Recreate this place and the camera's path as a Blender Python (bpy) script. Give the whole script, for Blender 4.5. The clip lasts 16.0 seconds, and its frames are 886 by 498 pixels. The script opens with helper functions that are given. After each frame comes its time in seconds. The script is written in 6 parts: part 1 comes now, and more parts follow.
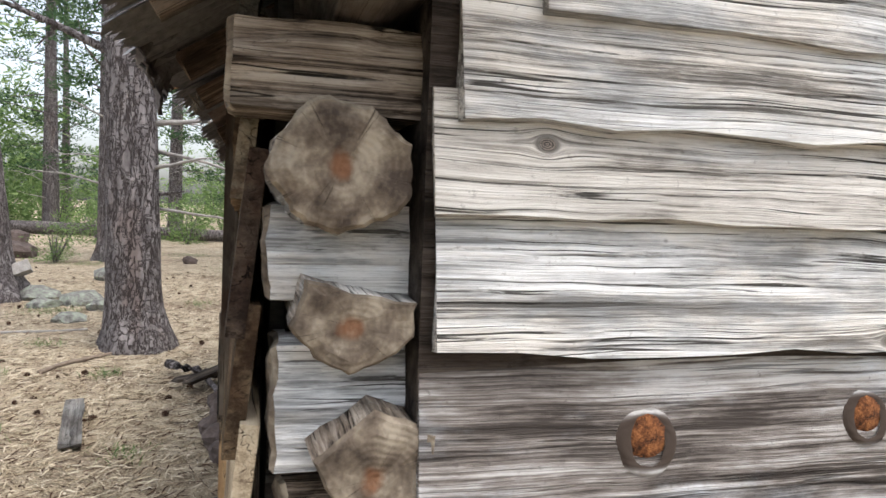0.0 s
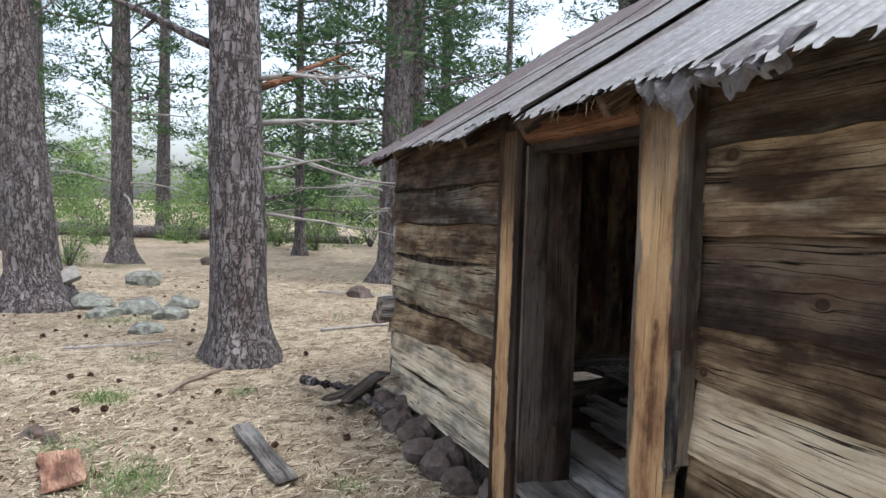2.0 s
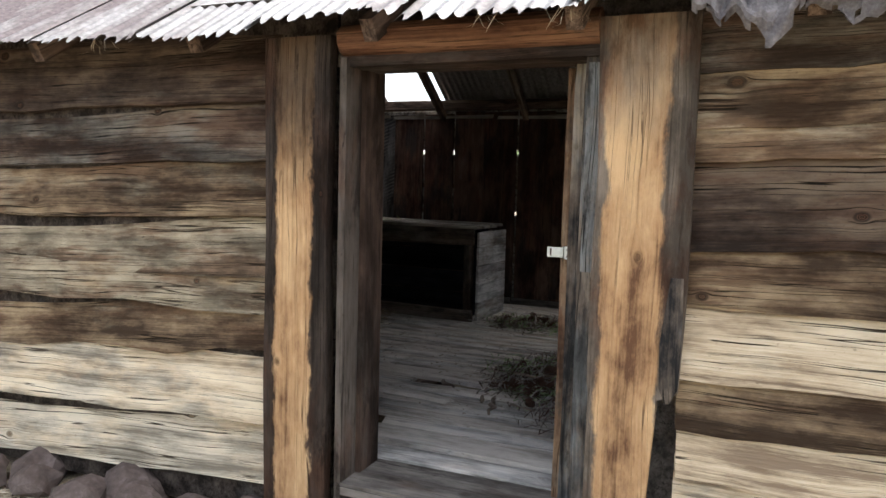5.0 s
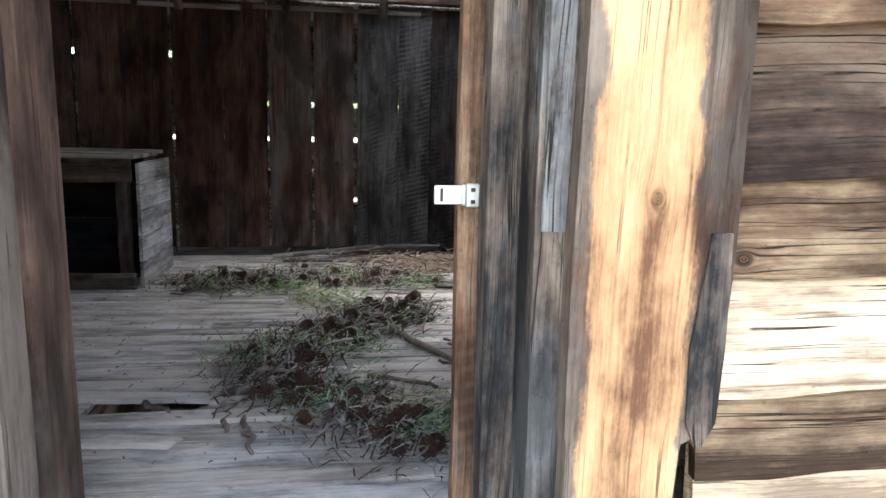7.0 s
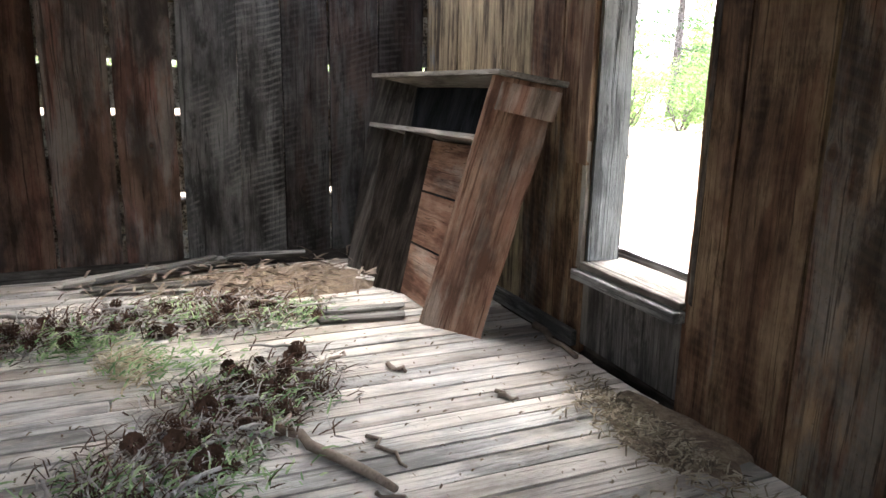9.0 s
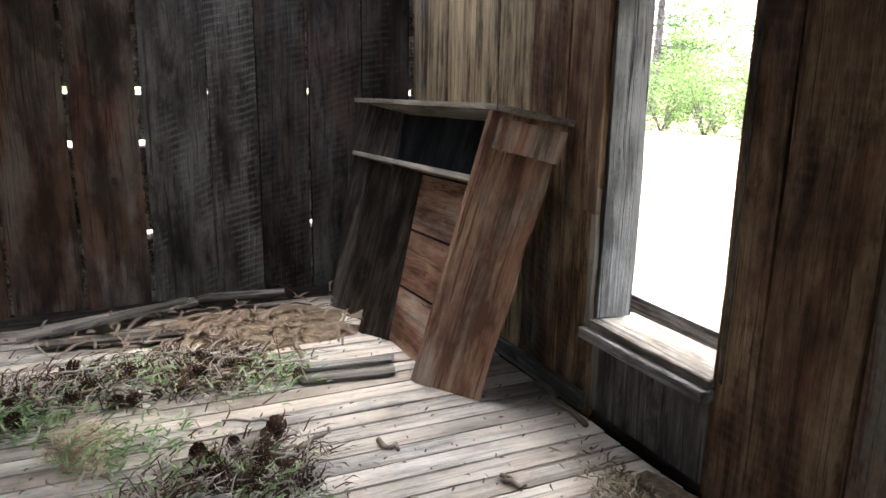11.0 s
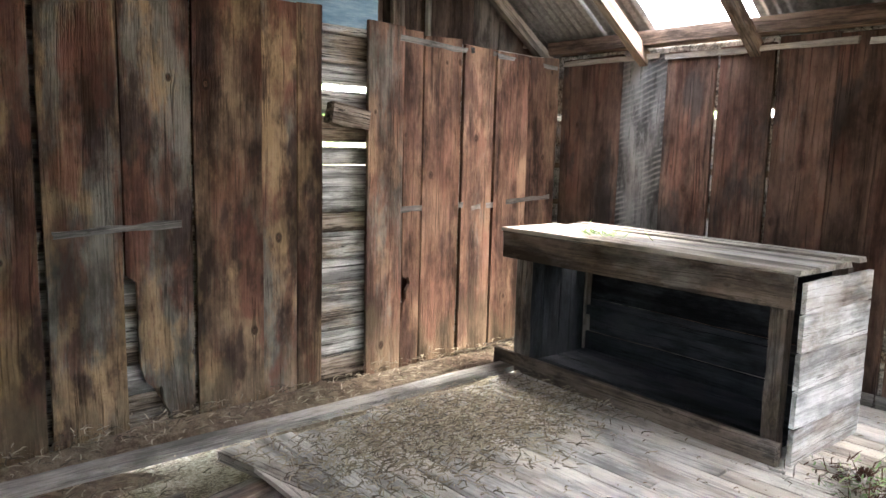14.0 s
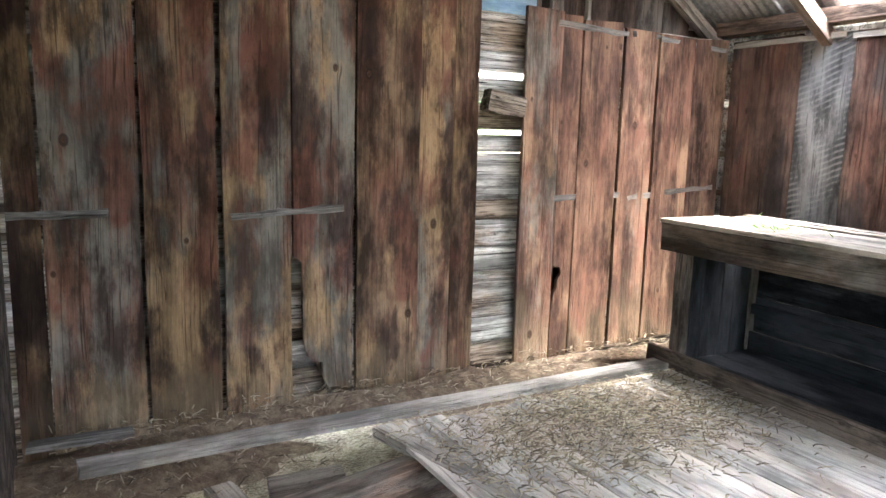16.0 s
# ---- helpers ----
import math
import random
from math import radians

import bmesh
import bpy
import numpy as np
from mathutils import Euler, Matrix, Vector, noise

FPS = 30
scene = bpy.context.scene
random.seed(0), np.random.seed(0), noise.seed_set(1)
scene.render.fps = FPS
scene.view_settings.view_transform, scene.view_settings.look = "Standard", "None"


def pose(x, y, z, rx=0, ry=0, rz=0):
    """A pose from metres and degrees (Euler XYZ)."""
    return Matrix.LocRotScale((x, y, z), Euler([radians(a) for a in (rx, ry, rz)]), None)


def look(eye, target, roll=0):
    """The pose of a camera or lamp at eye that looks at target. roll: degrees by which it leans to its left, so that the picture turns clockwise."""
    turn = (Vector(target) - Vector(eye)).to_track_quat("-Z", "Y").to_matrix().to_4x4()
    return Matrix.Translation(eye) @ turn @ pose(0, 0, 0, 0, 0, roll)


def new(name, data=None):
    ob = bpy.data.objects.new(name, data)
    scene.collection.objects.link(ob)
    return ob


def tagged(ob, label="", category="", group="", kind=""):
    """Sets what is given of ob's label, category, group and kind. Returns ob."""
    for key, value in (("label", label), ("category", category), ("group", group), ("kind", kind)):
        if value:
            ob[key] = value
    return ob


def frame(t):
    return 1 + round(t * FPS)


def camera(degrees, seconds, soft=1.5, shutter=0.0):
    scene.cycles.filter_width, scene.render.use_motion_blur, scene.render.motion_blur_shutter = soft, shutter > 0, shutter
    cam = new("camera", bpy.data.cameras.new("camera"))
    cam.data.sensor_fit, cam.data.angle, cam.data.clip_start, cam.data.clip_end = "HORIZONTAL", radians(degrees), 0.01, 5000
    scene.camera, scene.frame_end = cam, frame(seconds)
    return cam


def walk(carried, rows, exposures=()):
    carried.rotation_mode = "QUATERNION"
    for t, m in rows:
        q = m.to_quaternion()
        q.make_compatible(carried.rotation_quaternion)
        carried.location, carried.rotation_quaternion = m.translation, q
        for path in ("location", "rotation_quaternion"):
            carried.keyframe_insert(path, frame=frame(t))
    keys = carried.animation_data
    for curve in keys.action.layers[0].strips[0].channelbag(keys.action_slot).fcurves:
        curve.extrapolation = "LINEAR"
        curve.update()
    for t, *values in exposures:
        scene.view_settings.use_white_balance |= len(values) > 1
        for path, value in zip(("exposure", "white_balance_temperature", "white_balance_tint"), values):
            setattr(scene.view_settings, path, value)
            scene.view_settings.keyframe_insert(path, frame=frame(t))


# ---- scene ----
cam = camera(64.0, 16.0, shutter=0.06)
PATH = [
    (0, (-0.078, 0.086, 1.665), (0.426, 2.019, 1.567), 2.3),
    (0.5, (-0.563, 0.137, 1.687), (-0.078, 2.074, 1.569), 1.6),
    (1, (-0.936, 0.28, 1.683), (-0.465, 2.22, 1.558), 1.4),
    (1.5, (-1.288, 0.609, 1.715), (-0.832, 2.553, 1.592), 1.5),
    (2, (-1.656, 0.877, 1.706), (-1.052, 2.781, 1.593), 1.8),
    (2.5, (-1.97, 1.18, 1.695), (-1.2, 3.025, 1.599), 1.7),
    (3, (-2.173, 1.486, 1.665), (-0.946, 3.065, 1.612), 2.8),
    (3.5, (-2.522, 1.713, 1.678), (-0.798, 2.727, 1.641), 2.2),
    (4, (-2.726, 1.995, 1.621), (-0.979, 2.965, 1.56), 2.0),
    (4.2, (-2.78, 2.123, 1.606), (-1.033, 3.093, 1.527), 2.0),
    (6.3, (-1.922, 3.409, 1.465), (0.051, 3.447, 1.139), 1.6),
    (6.5, (-1.787, 3.472, 1.482), (0.183, 3.393, 1.15), 1.6),
    (7, (-1.41, 3.549, 1.456), (0.537, 3.259, 1.101), 1.4),
    (7.5, (-0.989, 3.594, 1.474), (0.927, 3.184, 1.071), 1.3),
    (8, (-0.571, 3.668, 1.447), (1.276, 3.022, 1.034), 1.3),
    (8.2, (-0.429, 3.681, 1.426), (1.38, 2.941, 1.004), 1.0),
    (10.3, (0.346, 3.528, 1.621), (2.114, 2.738, 1.12), 1.3),
    (10.5, (0.352, 3.532, 1.624), (2.084, 2.663, 1.13), 1.3),
    (11, (0.368, 3.546, 1.656), (2.132, 2.73, 1.185), 1.0),
    (11.5, (0.357, 3.534, 1.657), (2.262, 3.112, 1.217), 1.1),
    (12, (0.331, 3.555, 1.647), (2.287, 3.553, 1.231), 1.3),
    (12.5, (0.304, 3.588, 1.663), (2.209, 4.043, 1.261), 1.6),
    (13, (0.291, 3.591, 1.646), (2.039, 4.494, 1.285), 1.6),
    (13.5, (0.25, 3.614, 1.667), (1.732, 4.916, 1.335), 1.5),
    (14, (0.266, 3.632, 1.659), (1.574, 5.119, 1.38), 1.5),
    (14.5, (0.242, 3.657, 1.667), (1.481, 5.206, 1.415), 1.5),
    (15, (0.233, 3.666, 1.675), (1.379, 5.287, 1.435), 1.5),
    (15.5, (0.222, 3.678, 1.672), (1.266, 5.367, 1.434), 1.5),
    (16, (0.236, 3.676, 1.653), (1.214, 5.391, 1.332), 1.5),
]
EXPOSURES = [(0.0, 1.35, 6450, 10), (0.5, 1.1, 6450, 10), (1.0, 1.35, 6250, 10), (2.6, 1.3, 6100, 10), (3.3, 1.5, 6350, 10), (4.2, 1.72, 6850, 10), (6.3, 3.15, 5950, 10), (7.2, 3.6, 5950, 10),
             (7.6, 3.65, 6250, 10), (8.2, 4.5, 6400, 10), (10.3, 3.9, 6500, 10), (11.0, 3.9, 6450, 10), (12.0, 4.75, 6450, 10), (12.5, 5.25, 6480, 10), (13.0, 5.55, 6500, 10), (14.0, 5.9, 6500, 10), (15.5, 6.18, 6300, 10), (16.0, 6.4, 6250, 10)]
walk(cam, [(t, look(eye, target, roll)) for t, eye, target, roll in PATH], EXPOSURES)

# ---- world and sun: bright overcast forest light ----
world = bpy.data.worlds.new("world")
scene.world = world
world.use_nodes = True
wn = world.node_tree
sky = wn.nodes.new("ShaderNodeTexSky")
sky.sky_type = "NISHITA"
sky.sun_disc = False
sky.sun_elevation, sky.sun_rotation = radians(68), radians(144)
sky.dust_density, sky.air_density, sky.ozone_density = 4.0, 1.0, 1.0
haze = wn.nodes.new("ShaderNodeHueSaturation")
haze.inputs["Saturation"].default_value = 0.5
wn.links.new(sky.outputs["Color"], haze.inputs["Color"])
wn.links.new(haze.outputs["Color"], wn.nodes["Background"].inputs["Color"])
wn.nodes["Background"].inputs["Strength"].default_value = 0.15
sun = new("sun", bpy.data.lights.new("sun", "SUN"))
sun.data.energy, sun.data.angle, sun.data.color = 0.4, radians(30), (1.0, 0.97, 0.94)
sun.matrix_world = look((0, 0, 0), (-0.22, 0.3, -1.0))

# ---- small helpers ----
WM = {}
RNG = random.Random(7)


def empty(name, m=None):
    ob = new(name)
    ob.empty_display_size = 0.2
    m = m or Matrix()
    ob.matrix_basis = m
    WM[ob] = m
    return ob


def put(name, mesh, material, parent=None, m=None, label=""):
    ob = new(name, mesh)
    m = m or Matrix()
    if material and not mesh.materials:
        mesh.materials.append(material)
    if parent:
        ob.parent = parent
        ob.matrix_basis = WM[parent].inverted() @ m
    else:
        ob.matrix_basis = m
    WM[ob] = m
    if label:
        ob["label"] = label
    return ob


def raw(name, verts, faces, smooth=False):
    me = bpy.data.meshes.new(name)
    me.from_pydata(verts, [], faces)
    me.update()
    if smooth:
        me.polygons.foreach_set("use_smooth", [True] * len(me.polygons))
    return me


def part(name, bm, material, parent=None, label="", m=None, smooth=False):
    me = bpy.data.meshes.new(name)
    bmesh.ops.recalc_face_normals(bm, faces=bm.faces)
    bm.to_mesh(me)
    bm.free()
    if smooth:
        me.polygons.foreach_set("use_smooth", [True] * len(me.polygons))
    return put(name, me, material, parent, m, label)


def basis(o, x, y):
    """A pose with its origin at o, its x axis along x and its y axis near y."""
    x = Vector(x).normalized()
    z = x.cross(Vector(y)).normalized()
    y = z.cross(x)
    m = Matrix((x, y, z)).transposed().to_4x4()
    m.translation = o
    return m


def box_bm(x0, y0, z0, x1, y1, z1, bevel=0.0):
    bm = bmesh.new()
    bmesh.ops.create_cube(bm, size=1, matrix=Matrix.Translation(((x0 + x1) / 2, (y0 + y1) / 2, (z0 + z1) / 2)) @ Matrix.Diagonal((x1 - x0, y1 - y0, z1 - z0, 1)))
    if bevel:
        bmesh.ops.bevel(bm, geom=bm.edges[:], offset=bevel, segments=1, affect="EDGES")
    return bm


def plank_mesh(L, W, T, seg=5, wob=0.004, rag=0.006, taper=0.0, name="plank"):
    """A sawn plank: length along x, width along y, thickness along z, with wavering edges and rough ends."""
    vs, fs = [], []
    bow = RNG.uniform(-1, 1) * wob
    for i in range(seg + 1):
        f = i / seg
        x = L * f
        lo = RNG.uniform(-wob, wob)
        hi = W * (1 - taper * f) + RNG.uniform(-wob, wob)
        zz = bow * math.sin(f * math.pi)
        e = [RNG.uniform(-rag, rag) for _ in range(4)] if i in (0, seg) else [0] * 4
        vs += [(x + e[0], lo, zz), (x + e[1], hi, zz), (x + e[2], hi, zz + T), (x + e[3], lo, zz + T)]
    for i in range(seg):
        a, b = 4 * i, 4 * i + 4
        for k in range(4):
            fs.append((a + k, a + (k + 1) % 4, b + (k + 1) % 4, b + k))
    fs += [(3, 2, 1, 0), tuple(4 * seg + q for q in range(4))]
    return raw(name, vs, fs)


def plank(parent, o, x, y, L, W, T, material, name="plank", label="", **kw):
    return put(name, plank_mesh(L, W, T, name=name, **kw), material, parent, basis(o, x, y), label)


def log_mesh(L, r, sides=9, seg=2, wob=0.08, flat=1.0, name="log"):
    """A peeled log along x, its section wavering."""
    vs, fs = [], []
    ph = [RNG.uniform(1 - wob, 1 + wob) for _ in range(sides)]
    for i in range(seg + 1):
        s = 1 + RNG.uniform(-wob, wob) * 0.5
        for k in range(sides):
            a = 2 * math.pi * k / sides
            vs.append((L * i / seg, r * flat * s * ph[k] * math.cos(a), r * s * ph[k] * math.sin(a)))
    for i in range(seg):
        for k in range(sides):
            a, b = i * sides + k, i * sides + (k + 1) % sides
            fs.append((a, b, b + sides, a + sides))
    fs += [tuple(range(sides - 1, -1, -1)), tuple(seg * sides + q for q in range(sides))]
    return raw(name, vs, fs)


def tube_into(vs, fs, path, radii, sides=7):
    """Adds a tube along path to the lists."""
    base = len(vs)
    n = len(path)
    for i, p in enumerate(path):
        d = (Vector(path[min(i + 1, n - 1)]) - Vector(path[max(i - 1, 0)])).normalized()
        u = d.orthogonal().normalized()
        w = d.cross(u)
        for k in range(sides):
            a = 2 * math.pi * k / sides
            q = Vector(p) + (u * math.cos(a) + w * math.sin(a)) * radii[i]
            vs.append(tuple(q))
    for i in range(n - 1):
        for k in range(sides):
            a, b = base + i * sides + k, base + i * sides + (k + 1) % sides
            fs.append((a, b, b + sides, a + sides))
    fs.append(tuple(base + sides - 1 - k for k in range(sides)))
    fs.append(tuple(base + (n - 1) * sides + k for k in range(sides)))


# ---- materials ----
class Tree:
    def __init__(self, name):
        self.m = bpy.data.materials.new(name)
        self.m.use_nodes = True
        self.t = self.m.node_tree
        self.b = self.t.nodes["Principled BSDF"]

    def node(self, kind, **sets):
        n = self.t.nodes.new("ShaderNode" + kind)
        for k, v in sets.items():
            if k == "op":
                n.operation = v
            elif k == "blend":
                n.data_type, n.blend_type = "RGBA", v
            else:
                i = n.inputs[int(k[1:])] if k[0] == "i" and k[1:].isdigit() else n.inputs[k.replace("_", " ")]
                if isinstance(v, bpy.types.NodeSocket):
                    self.t.links.new(v, i)
                else:
                    i.default_value = v
        return n

    def math(self, op, a, b=0.0, c=0.0):
        return self.node("Math", op=op, i0=a, i1=b, i2=c).outputs[0]

    def vec(self, op, a, b):
        return self.node("VectorMath", op=op, i0=a, i1=b).outputs[0]

    def noise(self, v, scale, detail=4.0, rough=0.55, distort=0.0):
        return self.node("TexNoise", Vector=v, Scale=scale, Detail=detail, Roughness=rough, Distortion=distort).outputs[0]

    def mix(self, f, a, b, blend="MIX"):
        n = self.node("Mix", blend=blend)
        for i, v in ((0, f), (6, a), (7, b)):
            if isinstance(v, bpy.types.NodeSocket):
                self.t.links.new(v, n.inputs[i])
            else:
                n.inputs[i].default_value = v if i == 0 or len(v) == 4 else (*v, 1)
        return n.outputs[2]

    def ramp(self, f, *stops):
        n = self.node("ValToRGB", i0=f)
        e = n.color_ramp.elements
        while len(e) < len(stops):
            e.new(0.5)
        for el, (p, c) in zip(e, stops):
            el.position = p
            el.color = (*c, 1) if len(c) == 3 else c
        return n.outputs[0]

    def step(self, f, lo, hi):
        n = self.node("MapRange", i0=f, i1=lo, i2=hi)
        n.interpolation_type = "SMOOTHSTEP"
        return n.outputs[0]

    def finish(self, color, rough=0.85, height=None, strength=0.4, dist=0.01, metal=0.0, spec=0.25):
        for k, v in (("Base Color", color), ("Roughness", rough), ("Metallic", metal), ("Specular IOR Level", spec)):
            if isinstance(v, bpy.types.NodeSocket):
                self.t.links.new(v, self.b.inputs[k])
            else:
                self.b.inputs[k].default_value = (*v, 1) if isinstance(v, tuple) and len(v) == 3 else v
        if height is not None:
            bump = self.node("Bump", Strength=strength, Distance=dist, Height=height)
            self.t.links.new(bump.outputs[0], self.b.inputs["Normal"])
        return self.m


def wood(name, dark, mid, light, grey, grey_amount=0.5, knots=0.6, red=None, rough=0.88, saw=0.0, spread=0.35, crack=0.6, sat=0.72, worn=None, blotch=0.7, foot=None, grain=0.4, zones=None):
    """Weathered sawn wood, grain along the object's x axis, flowing round the knots."""
    t = Tree(name)
    rnd = t.node("ObjectInfo").outputs["Random"]
    co = t.node("TexCoord").outputs["Object"]
    off = t.node("CombineXYZ", i0=t.math("MULTIPLY", rnd, 37.0), i1=t.math("MULTIPLY", rnd, 91.0), i2=t.math("MULTIPLY", rnd, 53.0)).outputs[0]
    p = t.vec("ADD", co, off)
    # knots: grain lines part as a stream does round a stone
    cells = (1.5, 4.6, 1.0)
    vor = t.node("TexVoronoi", Vector=t.vec("MULTIPLY", p, cells), Scale=1.0, Randomness=0.9)
    vor.voronoi_dimensions = "2D"
    tint = t.node("SeparateColor", i0=vor.outputs["Color"]).outputs
    pick = t.math("GREATER_THAN", tint[0], 0.62)
    away = t.node("SeparateXYZ", i0=t.vec("SUBTRACT", t.vec("MULTIPLY", p, cells), vor.outputs["Position"])).outputs
    dx = t.math("MULTIPLY", away[0], 0.7 / cells[0])
    dy = t.math("MULTIPLY", away[1], 1.0 / cells[1])
    r2 = t.math("ADD", t.math("MULTIPLY", dx, dx), t.math("MULTIPLY", dy, dy))
    size = t.math("MULTIPLY", t.math("ADD", t.math("MULTIPLY", tint[1], 0.012), 0.006), pick)
    s2 = t.math("MULTIPLY", size, size)
    ratio = t.math("DIVIDE", s2, t.math("MAXIMUM", t.math("ADD", r2, t.math("MULTIPLY", s2, 0.3)), 0.00001))
    fade = t.step(r2, 0.009, 0.001)
    pull = t.math("MULTIPLY", t.math("MULTIPLY", dy, t.math("MULTIPLY", ratio, fade)), -1.4)
    sway = t.math("MULTIPLY", t.math("SUBTRACT", t.noise(t.vec("MULTIPLY", p, (1.1, 2.5, 2.5)), 1.0, 3.0), 0.5), 0.06)
    q = t.vec("ADD", p, t.node("CombineXYZ", i0=0.0, i1=t.math("ADD", pull, sway), i2=0.0).outputs[0])
    broad = t.noise(t.vec("MULTIPLY", q, (0.6, 6.5, 6.5) if grain < 0.3 else (0.6, 13.0, 13.0)), 1.0, 5.0, 0.58)
    streak = t.noise(t.vec("MULTIPLY", q, (1.1, 62.0, 62.0)), 1.0, 5.0, 0.65)
    fine = t.noise(t.vec("MULTIPLY", q, (4.0, 260.0, 260.0)), 1.0, 3.0, 0.65)
    stain = t.noise(t.vec("MULTIPLY", p, (1.5, 4.0, 4.0)), 1.0, 7.0, 0.68)
    patch = t.noise(t.vec("MULTIPLY", q, (2.4, 5.5, 5.5) if grain < 0.3 else (2.2, 9.0, 9.0)), 1.0, 6.0, 0.66)
    speck = t.noise(p, 60.0, 5.0, 0.72)
    lines = t.math("SINE", t.math("ADD", t.math("MULTIPLY", t.node("SeparateXYZ", i0=q).outputs[1], 520.0), t.math("MULTIPLY", broad, 60.0)))
    tone = t.math("ADD", t.math("ADD", t.math("MULTIPLY", broad, 0.45), t.math("MULTIPLY", fine, 0.3 * grain)), t.math("ADD", t.math("MULTIPLY", patch, 0.65), t.math("MULTIPLY", streak, 0.6 * grain)))
    tone = t.math("ADD", t.math("SUBTRACT", tone, 0.05 + 0.45 * grain), t.math("MULTIPLY", lines, 0.016 * grain))
    col = t.ramp(tone, (0.4, dark), (0.49, mid), (0.61, light))
    g = t.step(t.math("ADD", stain, t.math("MULTIPLY", t.math("SUBTRACT", rnd, 0.5), spread)), 0.62 - 0.34 * grey_amount, 0.78 - 0.34 * grey_amount)
    greyed = t.mix(t.step(tone, 0.38, 0.64), tuple(c * 0.3 for c in grey), tuple(c * 1.08 for c in grey))
    col = t.mix(g, col, greyed)
    if red:
        r = t.step(t.noise(t.vec("MULTIPLY", p, (0.9, 5.0, 5.0)), 1.7, 6.0, 0.66), 0.45, 0.6)
        col = t.mix(t.math("MULTIPLY", r, 0.8), col, t.mix(t.step(tone, 0.4, 0.62), tuple(c * 0.35 for c in red), tuple(c * 1.35 for c in red)))
    if zones:
        # resin and damp have coloured long patches of the plank
        for k, z in enumerate(zones):
            zn = t.noise(t.vec("ADD", t.vec("MULTIPLY", q, (1.5, 3.6, 3.6)), (5.7 * k, 3.1, 1.3)), 1.0, 7.0, 0.6)
            col = t.mix(t.math("MULTIPLY", t.step(zn, 0.52, 0.62), 0.85), col, t.mix(t.step(tone, 0.4, 0.6), tuple(c * 0.5 for c in z), tuple(c * 1.15 for c in z)))
    # weather checks: thin dark cracks that run with the grain
    cr = t.math("MULTIPLY", t.step(streak, 0.41, 0.36), t.step(stain, 0.4, 0.55))
    col = t.mix(t.math("MULTIPLY", cr, crack * min(1.0, grain + 0.1)), col, tuple(c * 0.3 for c in dark))
    split = t.math("ABSOLUTE", t.math("SUBTRACT", t.noise(t.vec("MULTIPLY", q, (0.45, 30.0, 30.0)), 1.0, 2.0, 0.5), 0.5))
    split = t.math("MULTIPLY", t.step(split, 0.016, 0.005), t.step(patch, 0.44, 0.54))
    col = t.mix(t.math("MULTIPLY", split, crack), col, tuple(c * 0.16 for c in dark))
    blot = t.step(t.noise(t.vec("MULTIPLY", p, (1.7, 5.0, 5.0)), 1.0, 8.0, 0.72), 0.52, 0.63)
    col = t.mix(t.math("MULTIPLY", blot, blotch), col, tuple(c * 0.55 for c in dark))
    col = t.mix(t.math("MULTIPLY", t.step(speck, 0.6, 0.68), 0.4), col, dark)
    if worn:
        # a band of bare sapwood where the dark skin has split away
        sep = t.node("SeparateXYZ", i0=co).outputs
        wave = t.math("MULTIPLY", t.math("SUBTRACT", t.noise(t.vec("MULTIPLY", p, (2.2, 5.0, 0.0)), 1.0, 6.0, 0.7), 0.5), 0.16)
        yy = t.math("ADD", sep[1], wave)
        band = t.math("MULTIPLY", t.step(yy, worn[0], worn[0] + 0.022), t.step(yy, worn[1], worn[1] - 0.02))
        top = t.math("ADD", t.step(t.math("ADD", sep[0], t.math("MULTIPLY", wave, 4.0)), worn[2], worn[2] - 0.55), 0.12)
        sapw = t.ramp(tone, (0.38, (0.12, 0.055, 0.024)), (0.47, (0.38, 0.21, 0.085)), (0.6, (0.58, 0.37, 0.17)))
        sapw = t.mix(t.math("MULTIPLY", t.math("MAXIMUM", split, t.step(patch, 0.66, 0.72)), 0.75), sapw, (0.07, 0.03, 0.014))
        col = t.mix(t.math("MULTIPLY", band, t.math("MINIMUM", top, 1.0)), col, sapw)
    if foot:
        # rot has bleached the plank's damp end
        along = t.math("ADD", t.node("SeparateXYZ", i0=co).outputs[0], t.math("MULTIPLY", t.math("SUBTRACT", patch, 0.5), 1.8))
        col = t.mix(t.math("MULTIPLY", t.step(along, 0.4, 0.05), 0.6), col, t.mix(t.step(tone, 0.42, 0.58), tuple(c * 0.35 for c in foot), foot))
    rad = t.math("ADD", t.math("SQRT", r2), t.math("MULTIPLY", t.math("SUBTRACT", speck, 0.5), 0.006))
    ring = t.math("SINE", t.math("MULTIPLY", rad, 1500.0))
    heart = t.mix(t.step(ring, -0.6, 0.8), tuple(c * 0.5 for c in dark), tuple(0.35 * a + 0.35 * b for a, b in zip(mid, (0.24, 0.1, 0.045))))
    col = t.mix(t.math("MULTIPLY", t.step(t.math("SUBTRACT", rad, size), 0.006, -0.001), knots * 0.75), col, tuple(c * 0.6 for c in dark))
    col = t.mix(t.math("MULTIPLY", t.step(t.math("SUBTRACT", rad, t.math("MULTIPLY", size, 0.75)), 0.001, -0.002), knots), col, heart)
    val = t.node("HueSaturation", Color=col, Saturation=sat, Value=t.math("ADD", t.math("MULTIPLY", rnd, 2 * spread * 0.6), 1 - spread * 0.6)).outputs[0]
    h = t.math("ADD", t.math("ADD", t.math("MULTIPLY", fine, 0.7), t.math("MULTIPLY", speck, 0.25)), t.math("ADD", t.math("MULTIPLY", streak, 1.3), t.math("MULTIPLY", lines, 0.05)))
